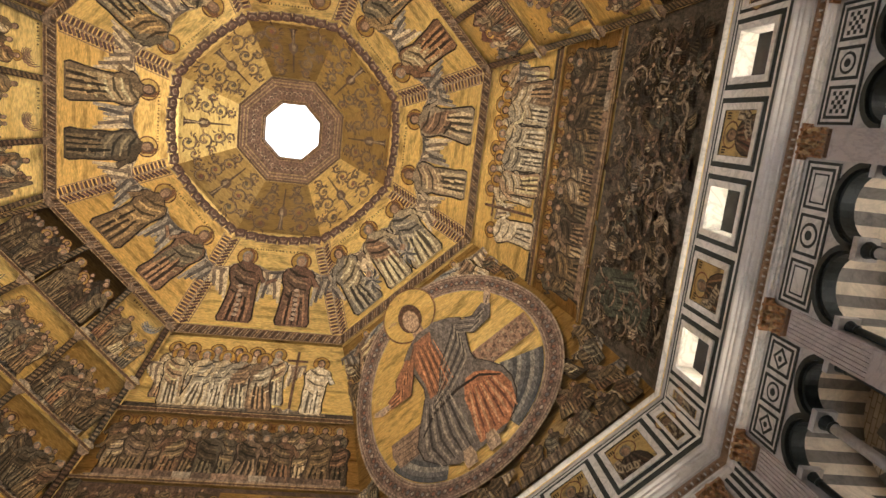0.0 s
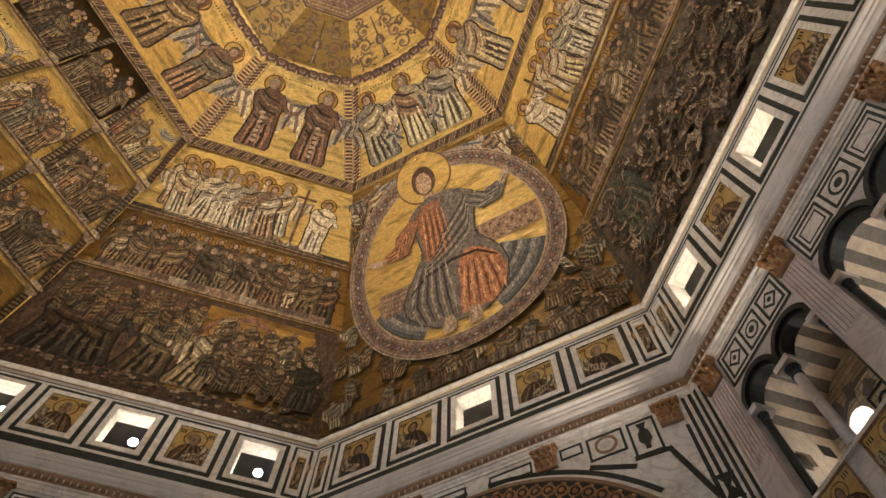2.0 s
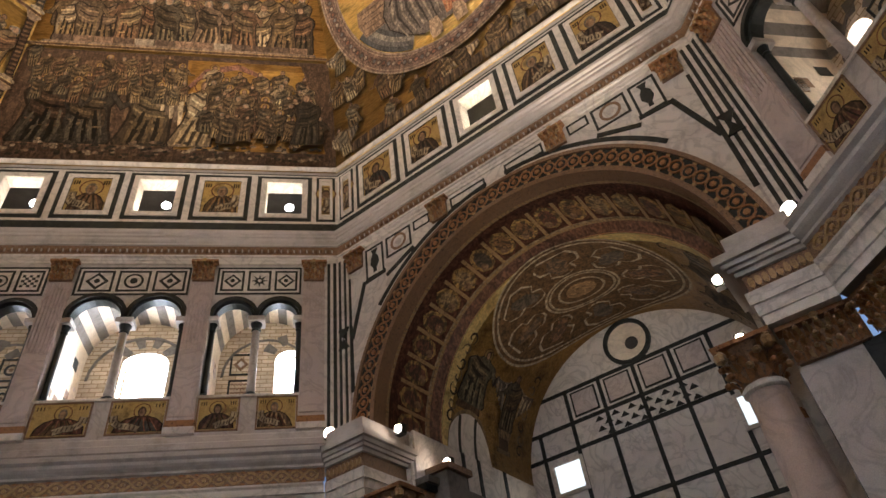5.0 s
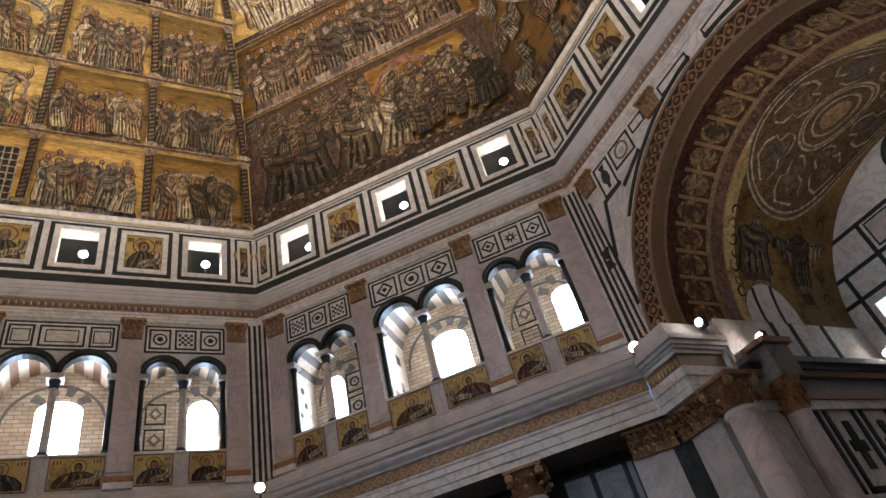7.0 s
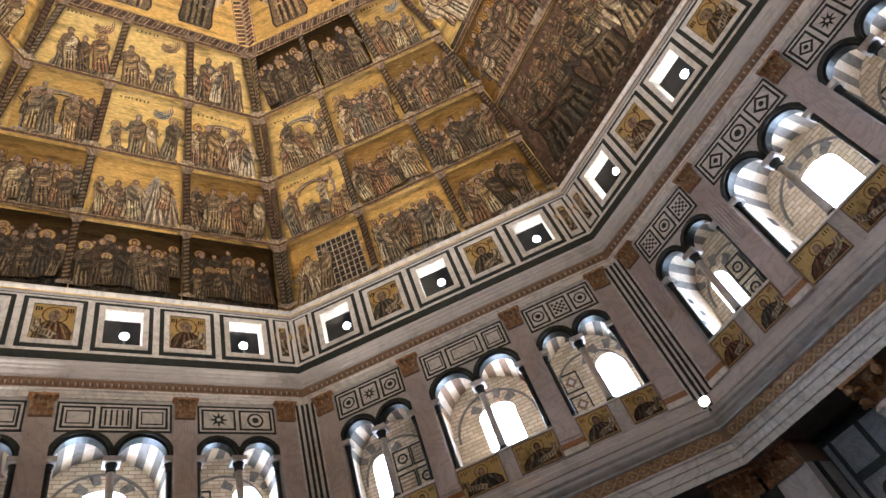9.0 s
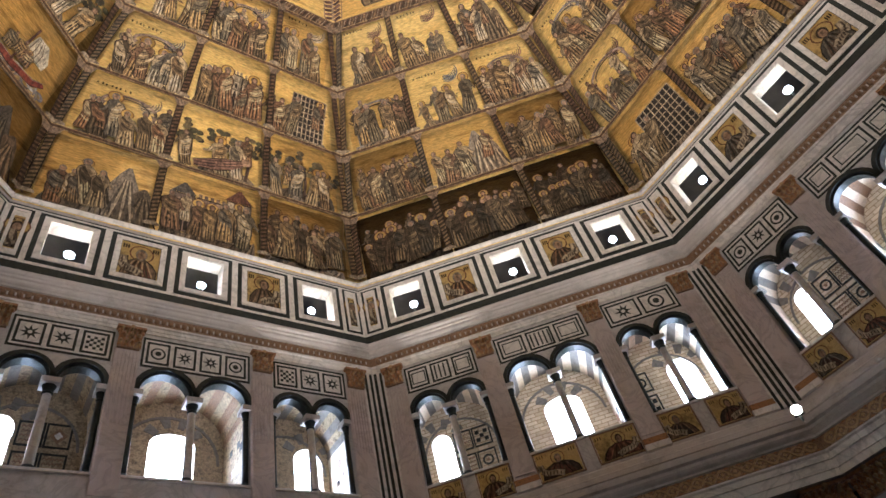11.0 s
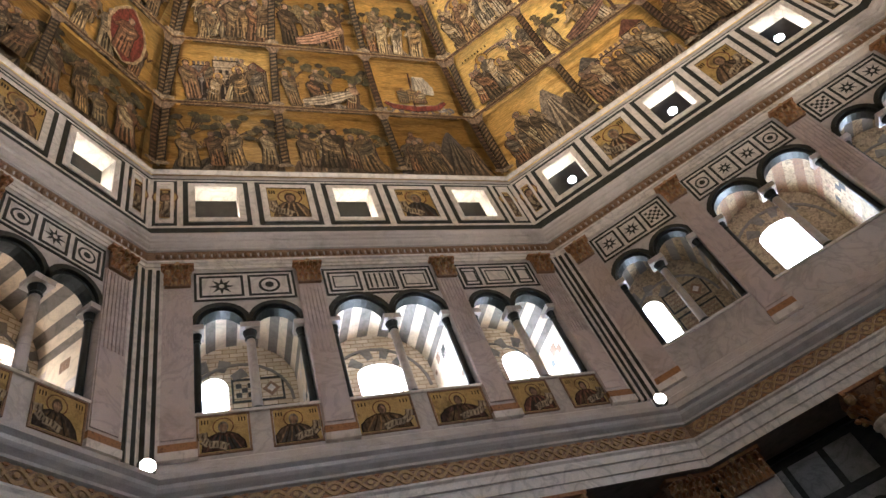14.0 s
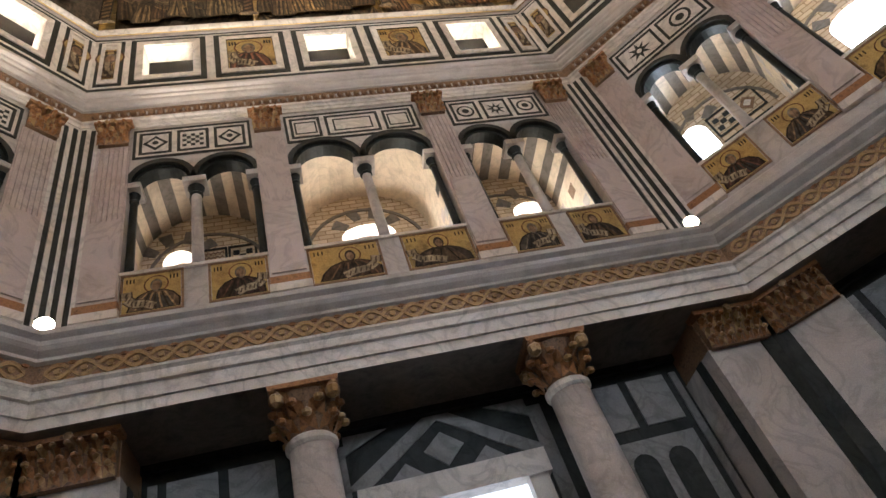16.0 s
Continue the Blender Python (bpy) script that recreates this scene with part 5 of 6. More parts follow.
for k in range(1, 8):
    b = Build()
    for x0, x1 in ((-13.0 * T, -4.4), (-2.07, -1.46), (1.46, 2.07), (4.4, 13.0 * T)):
        b.box(x0, x1, 13.0, 13.4, 8.6, TOP, GREY)
    for x0, x1 in BAYS:
        b.box(x0, x1, 13.0, 13.4, 8.6, SILL, GREY)
        mid = (x0 + x1) / 2
        r = (x1 - x0) / 4 - 0.05
        for c in ((x0 + mid) / 2, (mid + x1) / 2):
            n = 14
            xs = [c - r * math.cos(math.pi * i / n) for i in range(n + 1)]
            zs = [SPRING + r * math.sin(math.pi * i / n) for i in range(n + 1)]
            for i in range(n):
                b.face([(xs[i], 13.0, zs[i]), (xs[i + 1], 13.0, zs[i + 1]), (xs[i + 1], 13.0, TOP), (xs[i], 13.0, TOP)], GREY)
                b.face([(xs[i], 13.0, zs[i]), (xs[i], 13.4, zs[i]), (xs[i + 1], 13.4, zs[i + 1]), (xs[i + 1], 13.0, zs[i + 1])], BLACK)
                b.face([(xs[i], 13.4, zs[i]), (xs[i], 13.4, TOP), (xs[i + 1], 13.4, TOP), (xs[i + 1], 13.4, zs[i + 1])], GREY)
            side = ((x0, c - r), (c + r, mid)) if c < mid else ((mid, c - r), (c + r, x1))
            for a, d in side:
                b.box(a, d, 13.0, 13.4, SPRING, TOP, GREY)
    wall = tagged(b.make("wall_" + SIDES[k], m=turn(k)), "grey veined marble gallery wall with twin arched openings", "wall", kind="structure")

    for x in (-4.7, -1.765, 1.765, 4.7):
        b = Build()
        b.box(x - 0.30, x + 0.30, 12.95, 13.0, 8.95, 13.04, PINK)
        for i in range(7):
            u = x - 0.255 + i * 0.085
            b.box(u - 0.022, u + 0.022, 12.915, 12.95, 10.85, 12.98, PINK)
        b.box(x - 0.28, x + 0.28, 12.917, 12.95, 9.05, 10.85, PINK)
        pil = part("pilaster", b, wall, "fluted rosy marble pilaster")
        b = Build()
        capital(b, x, 12.93, 13.04, 13.68, 0.6)
        part("capital", b, pil, "gilded leaf capital")
        b = Build()
        b.box(x - 0.34, x + 0.34, 12.88, 13.0, 8.62, 8.78, WHITE)
        b.box(x - 0.32, x + 0.32, 12.90, 13.0, 8.78, 8.95, GILT)
        part("base", b, pil)
    for sg in (-1, 1):
        b = Build()
        for a, d, mat, y in ((5.0, 5.07, WHITE, 12.96), (5.07, 5.15, BLACK, 12.955), (5.15, 5.23, WHITE, 12.93), (5.23, 5.32, BLACK, 12.925), (5.32, 5.352, WHITE, 12.92)):
            x0, x1 = sorted((sg * a, sg * d))
            b.box(x0, x1, y, 13.0, 8.62, 13.68, mat)
        part("corner_strip", b, wall, "white corner strip with dark green stripes")
    for n, (x0, x1) in enumerate(BAYS):
        mid = (x0 + x1) / 2
        r = (x1 - x0) / 4 - 0.05
        for c in ((x0 + mid) / 2, (mid + x1) / 2):
            b = Build()
            b.band(c, SPRING, r - 0.01, r + 0.10, 0, 180, 12.965, 13.0, BLACK)
            b.band(c, SPRING, r - 0.07, r - 0.005, 0, 180, 13.06, 13.34, BLACK)
            part("arch_band", b, wall, "dark green marble arch moulding")
        for x, mat, rad in ((x0 + 0.07, BLACK, 0.075), (mid, GREY, 0.105), (x1 - 0.07, BLACK, 0.075)):
            b = Build()
            b.lathe(x, 13.2, [(rad * 1.08, SILL + 0.16), (rad, SILL + 0.4), (rad * 0.9, 11.55)], mat, 14)
            col = part("colonnette", b, wall, "slender grey marble colonnette" if mat is GREY else "dark green marble jamb column", True)
            b = Build()
            b.lathe(x, 13.2, [(rad * 0.95, 11.54), (rad * 1.2, 11.58), (rad, 11.62), (rad * 1.5, 11.78)], BLACK, 12)
            b.box(x - rad * 2.0, x + rad * 2.0, 12.98, 13.4, 11.78, SPRING, GREY)
            part("capital", b, col)
            b = Build()
            b.box(x - rad * 1.6, x + rad * 1.6, 13.2 - rad * 1.6, 13.2 + rad * 1.6, SILL, SILL + 0.06, BLACK)
            b.lathe(x, 13.2, [(rad * 1.55, SILL + 0.06), (rad * 1.55, SILL + 0.11), (rad * 1.15, SILL + 0.16)], BLACK, 12)
            part("base", b, col)
        b = Build()
        b.box(x0, x1, 12.95, 13.0, SILL - 0.05, SILL + 0.012, WHITE)
        part("sill", b, wall)
        if k != 4:
            for a, d in ((x0 + 0.02, mid - 0.19), (mid + 0.19, x1 - 0.02)):
                b = Build()
                b.border(a, d, 8.68, 9.53, 0.035, 12.97, 13.0, BROWN)
                bust(b, (a + d) / 2, 8.72, d - a - 0.09, 0.77, 12.985)
                part("mosaic_panel", b, wall, "gold mosaic parapet panel with a draped half-length shape")
        b = Build()
        inlay(b, x0 + 0.04, x1 - 0.04, 12.62, 13.56, 12.998, FRIEZES[k][n])
        part("frieze_panel", b, wall, "white marble frieze panel with dark geometric inlay")

    # rooms behind the openings
    b = Build()
    face = MURAL if k == 4 else BRICK
    wins = [(-4.3, -3.65), (-0.52, 0.70), (3.6, 4.5)]
    edges = [-15.2 * T] + [x for w in wins for x in w] + [15.2 * T]
    for i in range(0, 8, 2):
        b.box(edges[i], edges[i + 1], 15.2, 15.7, 8.6, 14.9, face)
    for x0, x1 in wins:
        b.box(x0, x1, 15.2, 15.7, 8.6, 9.9, face)
        r = (x1 - x0) / 2
        n = 10
        for i in range(n):
            a, d = math.pi * i / n, math.pi * (i + 1) / n
            xa, xb = x0 + r - r * math.cos(a), x0 + r - r * math.cos(d)
            za, zb = 11.9 + 0.35 * math.sin(a), 11.9 + 0.35 * math.sin(d)
            b.face([(xa, 15.2, za), (xb, 15.2, zb), (xb, 15.2, 14.9), (xa, 15.2, 14.9)], face)
            b.face([(xa, 15.2, za), (xa, 15.7, za), (xb, 15.7, zb), (xb, 15.2, zb)], WHITE)
    room = tagged(b.make("gallery_" + SIDES[k], m=turn(k)), "pale plastered gallery rooms behind the arches", "gallery", kind="structure")
    b = Build()
    b.box(-15.2 * T, 15.2 * T, 13.4, 15.2, 8.5, 8.7, STONE)
    part("gallery_floor", b, room)
    for x in (-5.0, -1.765, 1.765, 5.0):
        b = Build()
        b.box(x - 0.28, x + 0.28, 13.4, 15.2, 8.7, 13.4, MURAL if k == 4 and x < 2 else PLASTER)
        for i in range(26):
            u = x - 0.283 if i % 2 else x + 0.283
            z, y = rnd.uniform(9.6, 11.8), rnd.uniform(13.6, 15.0)
            s = rnd.uniform(0.06, 0.16)
            b.box(min(u, u + 0.003), max(u, u + 0.003), y - s, y + s, z - s, z + s, rnd.choice([GREY, BROWN, BLACK, PINK]))
        part("partition", b, room)
    for n, (x0, x1) in enumerate(((-4.72, -2.045), (-1.485, 1.485), (2.045, 4.72))):
        mid, r = (x0 + x1) / 2, (x1 - x0) / 2
        plain = k == 6 and n == 1
        b = Build()
        m = 16
        for i in range(m):
            a, d = math.pi * i / m, math.pi * (i + 1) / m
            p, q = (mid + r * math.cos(a), 11.95 + 1.3 * math.sin(a)), (mid + r * math.cos(d), 11.95 + 1.3 * math.sin(d))
            mat = PLASTER if plain or i % 2 else (SLATE if not (k in (2, 4) and n == 1) else BROWN)
            mat = MURAL if k == 4 and i % 2 else mat
            b.face([(p[0], 13.4, p[1]), (q[0], 13.4, q[1]), (q[0], 15.2, q[1]), (p[0], 15.2, p[1])], mat)
        part("barrel_vault", b, room, "barrel vault striped in dark and white" if not plain else "")
        b = Build()
        b.band(mid, 11.4, r * 0.88, r * 0.93, 0, 180, 15.17, 15.2, SLATE)
        for q in range(9):
            if q % 2:
                b.band((wins[n][0] + wins[n][1]) / 2, 11.95, 0.5, 0.85, 20 * q, 20 * (q + 1), 15.18, 15.2, SLATE, 3)
        for x in (x0 + 0.62, mid + 0.1, x1 - 0.62):
            if wins[n][0] - 0.36 < x < wins[n][1] + 0.36:
                continue
            for j, z in enumerate((9.75, 10.6, 11.45)):
                s = 0.3
                b.border(x - s, x + s, z, z + 0.7, 0.05, 15.18, 15.2, BLACK)
                kind = rnd.randint(0, 3)
                cz = z + 0.35
                if kind == 0:
                    b.band(x, cz, 0.12, 0.18, 0, 360, 15.18, 15.2, BLACK, 12)
                    b.band(x, cz, 0.0, 0.05, 0, 360, 15.18, 15.2, BROWN, 8)
                elif kind == 1:
                    b.prism([(x - 0.2, cz), (x, cz - 0.22), (x + 0.2, cz), (x, cz + 0.22)], 15.18, 15.2, BROWN)
                    b.prism([(x - 0.1, cz), (x, cz - 0.11), (x + 0.1, cz), (x, cz + 0.11)], 15.172, 15.2, WHITE)
                elif kind == 2:
                    for m2 in range(4):
                        for q in range(5):
                            xx = x - 0.22 + 0.09 * q
                            zz = z + 0.12 + 0.13 * m2
                            b.prism([(xx, zz), (xx + 0.045, zz + 0.05), (xx + 0.09, zz), (xx + 0.09, zz + 0.035), (xx + 0.045, zz + 0.085), (xx, zz + 0.035)], 15.182, 15.2, BROWN)
                else:
                    for q in range(3):
                        for m2 in range(3):
                            if (q + m2) % 2 == 0:
                                b.box(x - 0.2 + 0.135 * q, x - 0.07 + 0.135 * q, 15.18, 15.2, z + 0.15 + 0.135 * m2, z + 0.28 + 0.135 * m2, BLACK)
        part("wall_inlay", b, room)
    for x0, x1 in wins:
        b = Build()
        # north side has closed niches; their glow is added to brighten the rooms
        b.box(x0 - 0.02, x1 + 0.02, 15.66, 15.7, 9.88, 12.4, SKYGLOW if k < 6 else DIMGLOW)
        win = tagged(b.make("window_gallery", m=turn(k)), "glowing arched outer window of the gallery, an added glow in the north niches", "window", kind="structure")
        b = Build()
        b.border(x0, x1, 9.9, 12.26, 0.035, 15.58, 15.64, BROWN)
        part("window_frame", b, win)

# ---- corner lamps ----
for k in range(8):
    y = 12.41 / math.cos(radians(22.5))
    b = Build()
    b.box(-0.16, 0.16, y - 0.07, y + 0.07, 7.78, 7.84, BLACK)
    lampthing = b.make("corner_lamp", m=pose(0, 0, 0, 0, 0, 45 * k + 22.5))
    tagged(lampthing, "small floodlight on the cornice in the corner", "floodlight", "floodlights on the cornice")
    b = Build()
    b.box(-0.03, 0.03, y - 0.03, y + 0.03, 7.84, 8.12, BLACK)
    part("bracket", b, lampthing)
    b = Build()
    b.box(-0.13, 0.13, y - 0.05, y + 0.09, 8.1, 8.34, BLACK)
    part("housing", b, lampthing)
    b = Build()
    b.prism([(0.125 * math.cos(i * math.tau / 16), 8.22 + 0.125 * math.sin(i * math.tau / 16)) for i in range(16)], y - 0.065, y - 0.05, LAMPGLOW)
    part("lens", b, lampthing, "glowing warm lamp glass")
# ---- chancel arch and chancel on the west side ----
AZ, AR = 8.15, 4.95
b = Build()
n = 40
for i in range(n):
    a, d = math.pi * i / n, math.pi * (i + 1) / n
    xa, xb = -AR * math.cos(a), -AR * math.cos(d)
    b.face([(xa, 13.0, AZ + AR * math.sin(a)), (xb, 13.0, AZ + AR * math.sin(d)), (xb, 13.0, 13.7), (xa, 13.0, 13.7)], WHITE)
for sg in (-1, 1):
    x0, x1 = sorted((sg * AR, sg * 13.0 * T))
    b.box(x0, x1, 13.0, 13.6, 8.1, 13.7, GREY)
wall = tagged(b.make("wall_west"), "marble wall pierced by the great chancel arch", "wall", kind="structure")
for r0, r1, y0, y1, mat, name in ((4.87, 4.97, 12.90, 13.1, BROWN, "arch_moulding"), (4.42, 4.868, 12.95, 13.3, BLACK, "arch_frieze"), (4.3, 4.418, 12.92, 13.4, BROWN, "arch_moulding")):
    b = Build()
    b.band(0, AZ, r0, r1, 0, 180, y0, y1, mat, 48)
    if mat is BLACK:
        for i in range(46):
            a = math.pi * (i + 0.5) / 46
            c = (4.645 * math.cos(a), AZ + 4.645 * math.sin(a))
            b.band(c[0], c[1], 0.13, 0.17, 0, 360, 12.92, 12.95, GILT, 10)
            b.prism([(c[0] + 0.07 * math.cos(j), c[1] + 0.07 * math.sin(j)) for j in range(6)], 12.915, 12.95, GILT)
            for e in (-0.19, 0.19):
                f = (math.cos(a) * (4.645 + e), AZ + math.sin(a) * (4.645 + e))
                b.prism([(f[0] + 0.05 * math.cos(j), f[1] + 0.05 * math.sin(j)) for j in range(6)], 12.93, 12.95, LEAF)
    part(name, b, wall)
# soffit with busts
b = Build()
for i in range(48):
    a, d = math.pi * i / 48, math.pi * (i + 1) / 48
    for y0, y1, r0, r1, tint in ((13.3, 13.42, 4.31, 4.28, CREAM), (13.42, 14.6, 4.28, 4.12, (0.15, 0.065, 0.045)), (14.6, 14.75, 4.12, 4.1, CREAM), (14.75, 14.92, 4.1, 3.84, (0.20, 0.10, 0.06))):
        b.face([(r0 * math.cos(a), y0, AZ + r0 * math.sin(a)), (r0 * math.cos(d), y0, AZ + r0 * math.sin(d)), (r1 * math.cos(d), y1, AZ + r1 * math.sin(d)), (r1 * math.cos(a), y1, AZ + r1 * math.sin(a))], TINT, tint)
for i in range(19):
    a = math.pi * (i + 0.5) / 19
    for r, tint, w, h in ((4.09, (0.50, 0.31, 0.10), 0.30, 0.48), (4.07, rnd.choice([(0.32, 0.17, 0.07), (0.22, 0.085, 0.045), (0.46, 0.32, 0.16), (0.13, 0.09, 0.06)]), 0.2, 0.36), (4.05, FACE, 0.1, 0.13)):
        c = a + (0.0 if w > 0.12 else 0.02)
        yo = 14.0 if w > 0.12 else 14.2
        q = [(yo + h * math.sin(j * math.tau / 8), c + w / 4.1 * math.cos(j * math.tau / 8)) for j in range(8)]
        b.face([(r * math.cos(t), y, AZ + r * math.sin(t)) for y, t in q], FIG if w > 0.12 else TINT, tint)
for i in range(20):
    a = math.pi * i / 19
    for da, r in ((0.012, 4.075),):
        b.face([(r * math.cos(a + q), y, AZ + r * math.sin(a + q)) for q, y in ((-da, 13.5), (da, 13.5), (da, 14.6), (-da, 14.6))], LEAF)
for i in range(120):
    a = math.pi * (i + 0.5) / 120
    for r, y in ((4.27, 13.36), (4.08, 14.68)):
        b.face([(r * math.cos(a + q), y + v, AZ + r * math.sin(a + q)) for q, v in ((-0.008, -0.05), (0.012, -0.05), (0.008, 0.05), (-0.012, 0.05))], LEAF)
part("arch_soffit", b, wall, "dark mosaic arch soffit with a row of small busts")
for x in (-4.7, -1.765, 1.765, 4.7):
    b = Build()
    capital(b, x, 12.97, 13.06, 13.68, 0.56)
    part("capital", b, wall, "gilded leaf capital")
for sg in (-1, 1):
    b = Build()
    for a, d, mat, y in ((5.0, 5.07, WHITE, 12.96), (5.07, 5.15, BLACK, 12.955), (5.15, 5.23, WHITE, 12.93), (5.23, 5.32, BLACK, 12.925), (5.32, 5.352, WHITE, 12.92)):
        x0, x1 = sorted((sg * a, sg * d))
        b.box(x0, x1, y, 13.0, 8.62, 13.68, mat)
    b.prism([(sg * 4.98, 10.7), (sg * 5.34, 10.7), (sg * 5.16, 11.0)][::sg], 12.90, 12.95, BLACK)
    b.prism([(sg * 5.16, 11.0), (sg * 5.34, 11.3), (sg * 4.98, 11.3)][::sg], 12.90, 12.95, BLACK)
    part("corner_strip", b, wall, "white corner strip with dark green stripes and an hourglass")
    # spandrel: dark lines following the arch, framed squares and vase
    b = Build()
    b.band(0, AZ, 5.12, 5.24, 40 if sg > 0 else 93, 87 if sg > 0 else 140, 12.985, 13.0, BLACK, 16)
    x0, x1 = sorted((sg * 3.72, sg * 4.36))
    b.border(x0, x1, 12.5, 13.56, 0.06, 12.985, 13.0, BLACK)
    xc = sg * 4.04
    b.prism([(xc - 0.06, 12.66), (xc + 0.06, 12.66), (xc + 0.05, 12.78), (xc + 0.15, 12.95), (xc + 0.13, 13.15), (xc + 0.05, 13.28), (xc + 0.12, 13.45), (xc - 0.12, 13.45), (xc - 0.05, 13.28), (xc - 0.13, 13.15), (xc - 0.15, 12.95), (xc - 0.05, 12.78)], 12.985, 13.0, BLACK)
    x0, x1 = sorted((sg * 2.75, sg * 3.62))
    b.border(x0, x1, 12.85, 13.56, 0.06, 12.985, 13.0, BLACK)
    xc = (x0 + x1) / 2
    b.band(xc, 13.22, 0.2, 0.27, 0, 360, 12.985, 13.0, BROWN, 16)
    b.band(xc, 13.22, 0.0, 0.1, 0, 360, 12.985, 13.0, GREY, 10)
    for a0, d0 in ((0.3, 1.4), (2.1, 2.65)):
        x0, x1 = sorted((sg * a0, sg * d0))
        b.border(x0, x1, 13.22, 13.56, 0.05, 12.985, 13.0, BLACK)
    b.prism([(sg * 4.45, 12.45), (sg * 4.95, 12.9), (sg * 4.95, 11.2)][::sg], 12.985, 13.0, WHITE)
    for p, q in (((4.42, 12.5), (4.92, 10.9)), ((4.95, 9.4), (4.98, 12.9)), ((2.7, 12.72), (3.66, 12.0 + 0.3)), ((3.68, 12.5), (4.4, 12.45))):
        e = (q[0] - p[0], q[1] - p[1])
        ln = math.hypot(*e)
        o = (-e[1] / ln * 0.06, e[0] / ln * 0.06)
        b.prism([(sg * (p[0] - o[0]), p[1] - o[1]), (sg * (q[0] - o[0]), q[1] - o[1]), (sg * (q[0] + o[0]), q[1] + o[1]), (sg * (p[0] + o[0]), p[1] + o[1])][::sg], 12.98, 13.0, BLACK)
    part("spandrel_inlay", b, wall, "dark green inlay lines, discs and a vase on white marble")

# barrel vault of the chancel
CR = 3.85
b = Build()
bar = lambda a, y, h=0.0: ((CR - h) * math.cos(a), y, AZ + (CR - h) * math.sin(a))
for i in range(40):
    a, d = math.pi * i / 40, math.pi * (i + 1) / 40
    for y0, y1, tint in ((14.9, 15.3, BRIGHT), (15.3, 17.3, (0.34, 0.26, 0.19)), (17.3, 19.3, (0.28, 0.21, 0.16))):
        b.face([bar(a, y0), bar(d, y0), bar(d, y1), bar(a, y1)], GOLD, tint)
    b.face([(3.84 * math.cos(a), 14.9, AZ + 3.85 * math.sin(a)), (3.85 * math.cos(d), 14.9, AZ + 3.85 * math.sin(d)), (4.3 * math.cos(d), 14.88, AZ + 4.3 * math.sin(d)), (4.3 * math.cos(a), 14.88, AZ + 4.3 * math.sin(a))], GILT)
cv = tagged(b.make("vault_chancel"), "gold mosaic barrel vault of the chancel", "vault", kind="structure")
b = Build()
cy = 16.95


def on_barrel(r, t, h):
    return bar(math.pi / 2 - 1.5 * r * math.sin(t) / CR, cy - 1.08 * r * math.cos(t), h)


def barrel_ring(r0, r1, tint, h, n=56):
    for i in range(n):
        t, q = i * math.tau / n, (i + 1) * math.tau / n
        m = max(1, round((r1 - r0) / 0.25))
        for j in range(m):
            p0, p1 = r0 + (r1 - r0) * j / m, r0 + (r1 - r0) * (j + 1) / m
            b.face([on_barrel(p0, t, h), on_barrel(p1, t, h), on_barrel(p1, q, h), on_barrel(p0, q, h)], TINT, tint)


barrel_ring(0.0, 1.98, (0.15, 0.09, 0.045), 0.015)
for r in (1.86, 1.98, 0.62, 0.70, 0.42):
    barrel_ring(r, r + 0.05, (0.50, 0.43, 0.33), 0.03)
for i in range(8):
    t = i * math.tau / 8
    pts = [(0.82, -0.10), (0.82, 0.10), (1.0, 0.30), (1.2, 0.20), (1.3, 0.36), (1.55, 0.33), (1.72, 0.2), (1.72, -0.2), (1.55, -0.33), (1.3, -0.36), (1.2, -0.20), (1.0, -0.30)]
    for (r, w), (r2, w2) in zip(pts, pts[1:] + pts[:1]):
        d = 0.045
        b.face([on_barrel(r, t + w / 1.2, 0.045), on_barrel(r2, t + w2 / 1.2, 0.045), on_barrel(r2 + d, t + w2 / 1.2 + 0.03, 0.045), on_barrel(r + d, t + w / 1.2 + 0.03, 0.045)], TINT, (0.50, 0.44, 0.35))
    b.face([on_barrel(r, t + w, 0.04) for r, w in ((0.95, -0.1), (0.95, 0.1), (1.35, 0.16), (1.6, 0.05), (1.6, -0.05), (1.35, -0.16))], FIG, ((0.20, 0.12, 0.06), (0.13, 0.10, 0.07), (0.26, 0.13, 0.06))[i % 3])
barrel_ring(0.0, 0.3, (0.40, 0.26, 0.14), 0.022, 20)
part("mosaic_wheel", b, cv, "large wheel medallion with eight lobed fields")
b = Build()
for sg in (-1, 1):
    SURFACE["at"] = lambda u, s, h, sg=sg: bar(math.pi / 2 + sg * (s / CR - math.pi / 2), 17.0 - sg * u, h)
    robe(b, -1.0, 1.45, 1.6, 1.2, NIGHT + [(0.10, 0.11, 0.085)], 0.02, True, False, 0.1, SHADED_BROWN)
    strips(b, -1.0, 1.26, [(0, -0.6, 0.5), (0.3, -0.5, 0.45)], TINT, (0.12, 0.07, 0.04), 0.015)
    strips(b, 0.75, 0.6, [(0, -0.34, 0.34), (0.14, -0.34, 0.34), (0.16, -0.2, 0.2), (0.5, -0.3, 0.3), (0.66, -0.38, 0.38)], TINT, (0.24, 0.17, 0.10), 0.02)
    strips(b, 0.75, 0.72, [(0, -0.24, 0.24), (0.32, -0.22, 0.22)], TINT, (0.09, 0.05, 0.03), 0.024)
    robe(b, 0.75, 1.25, 1.7, 0.8, DULL, 0.03, False, True, 0.0, SHADED_BROWN)
    for x in (-1.75, 1.6):
        for j in range(7):
            stroke(b, curl(x, 0.9 + 0.36 * j, 0.2, 0.8 * j, 0.9 if j % 2 else -0.9, 8), 0.07, (0.30, 0.22, 0.13) if j % 2 else (0.08, 0.06, 0.035), 0.018)
SURFACE["at"] = vault
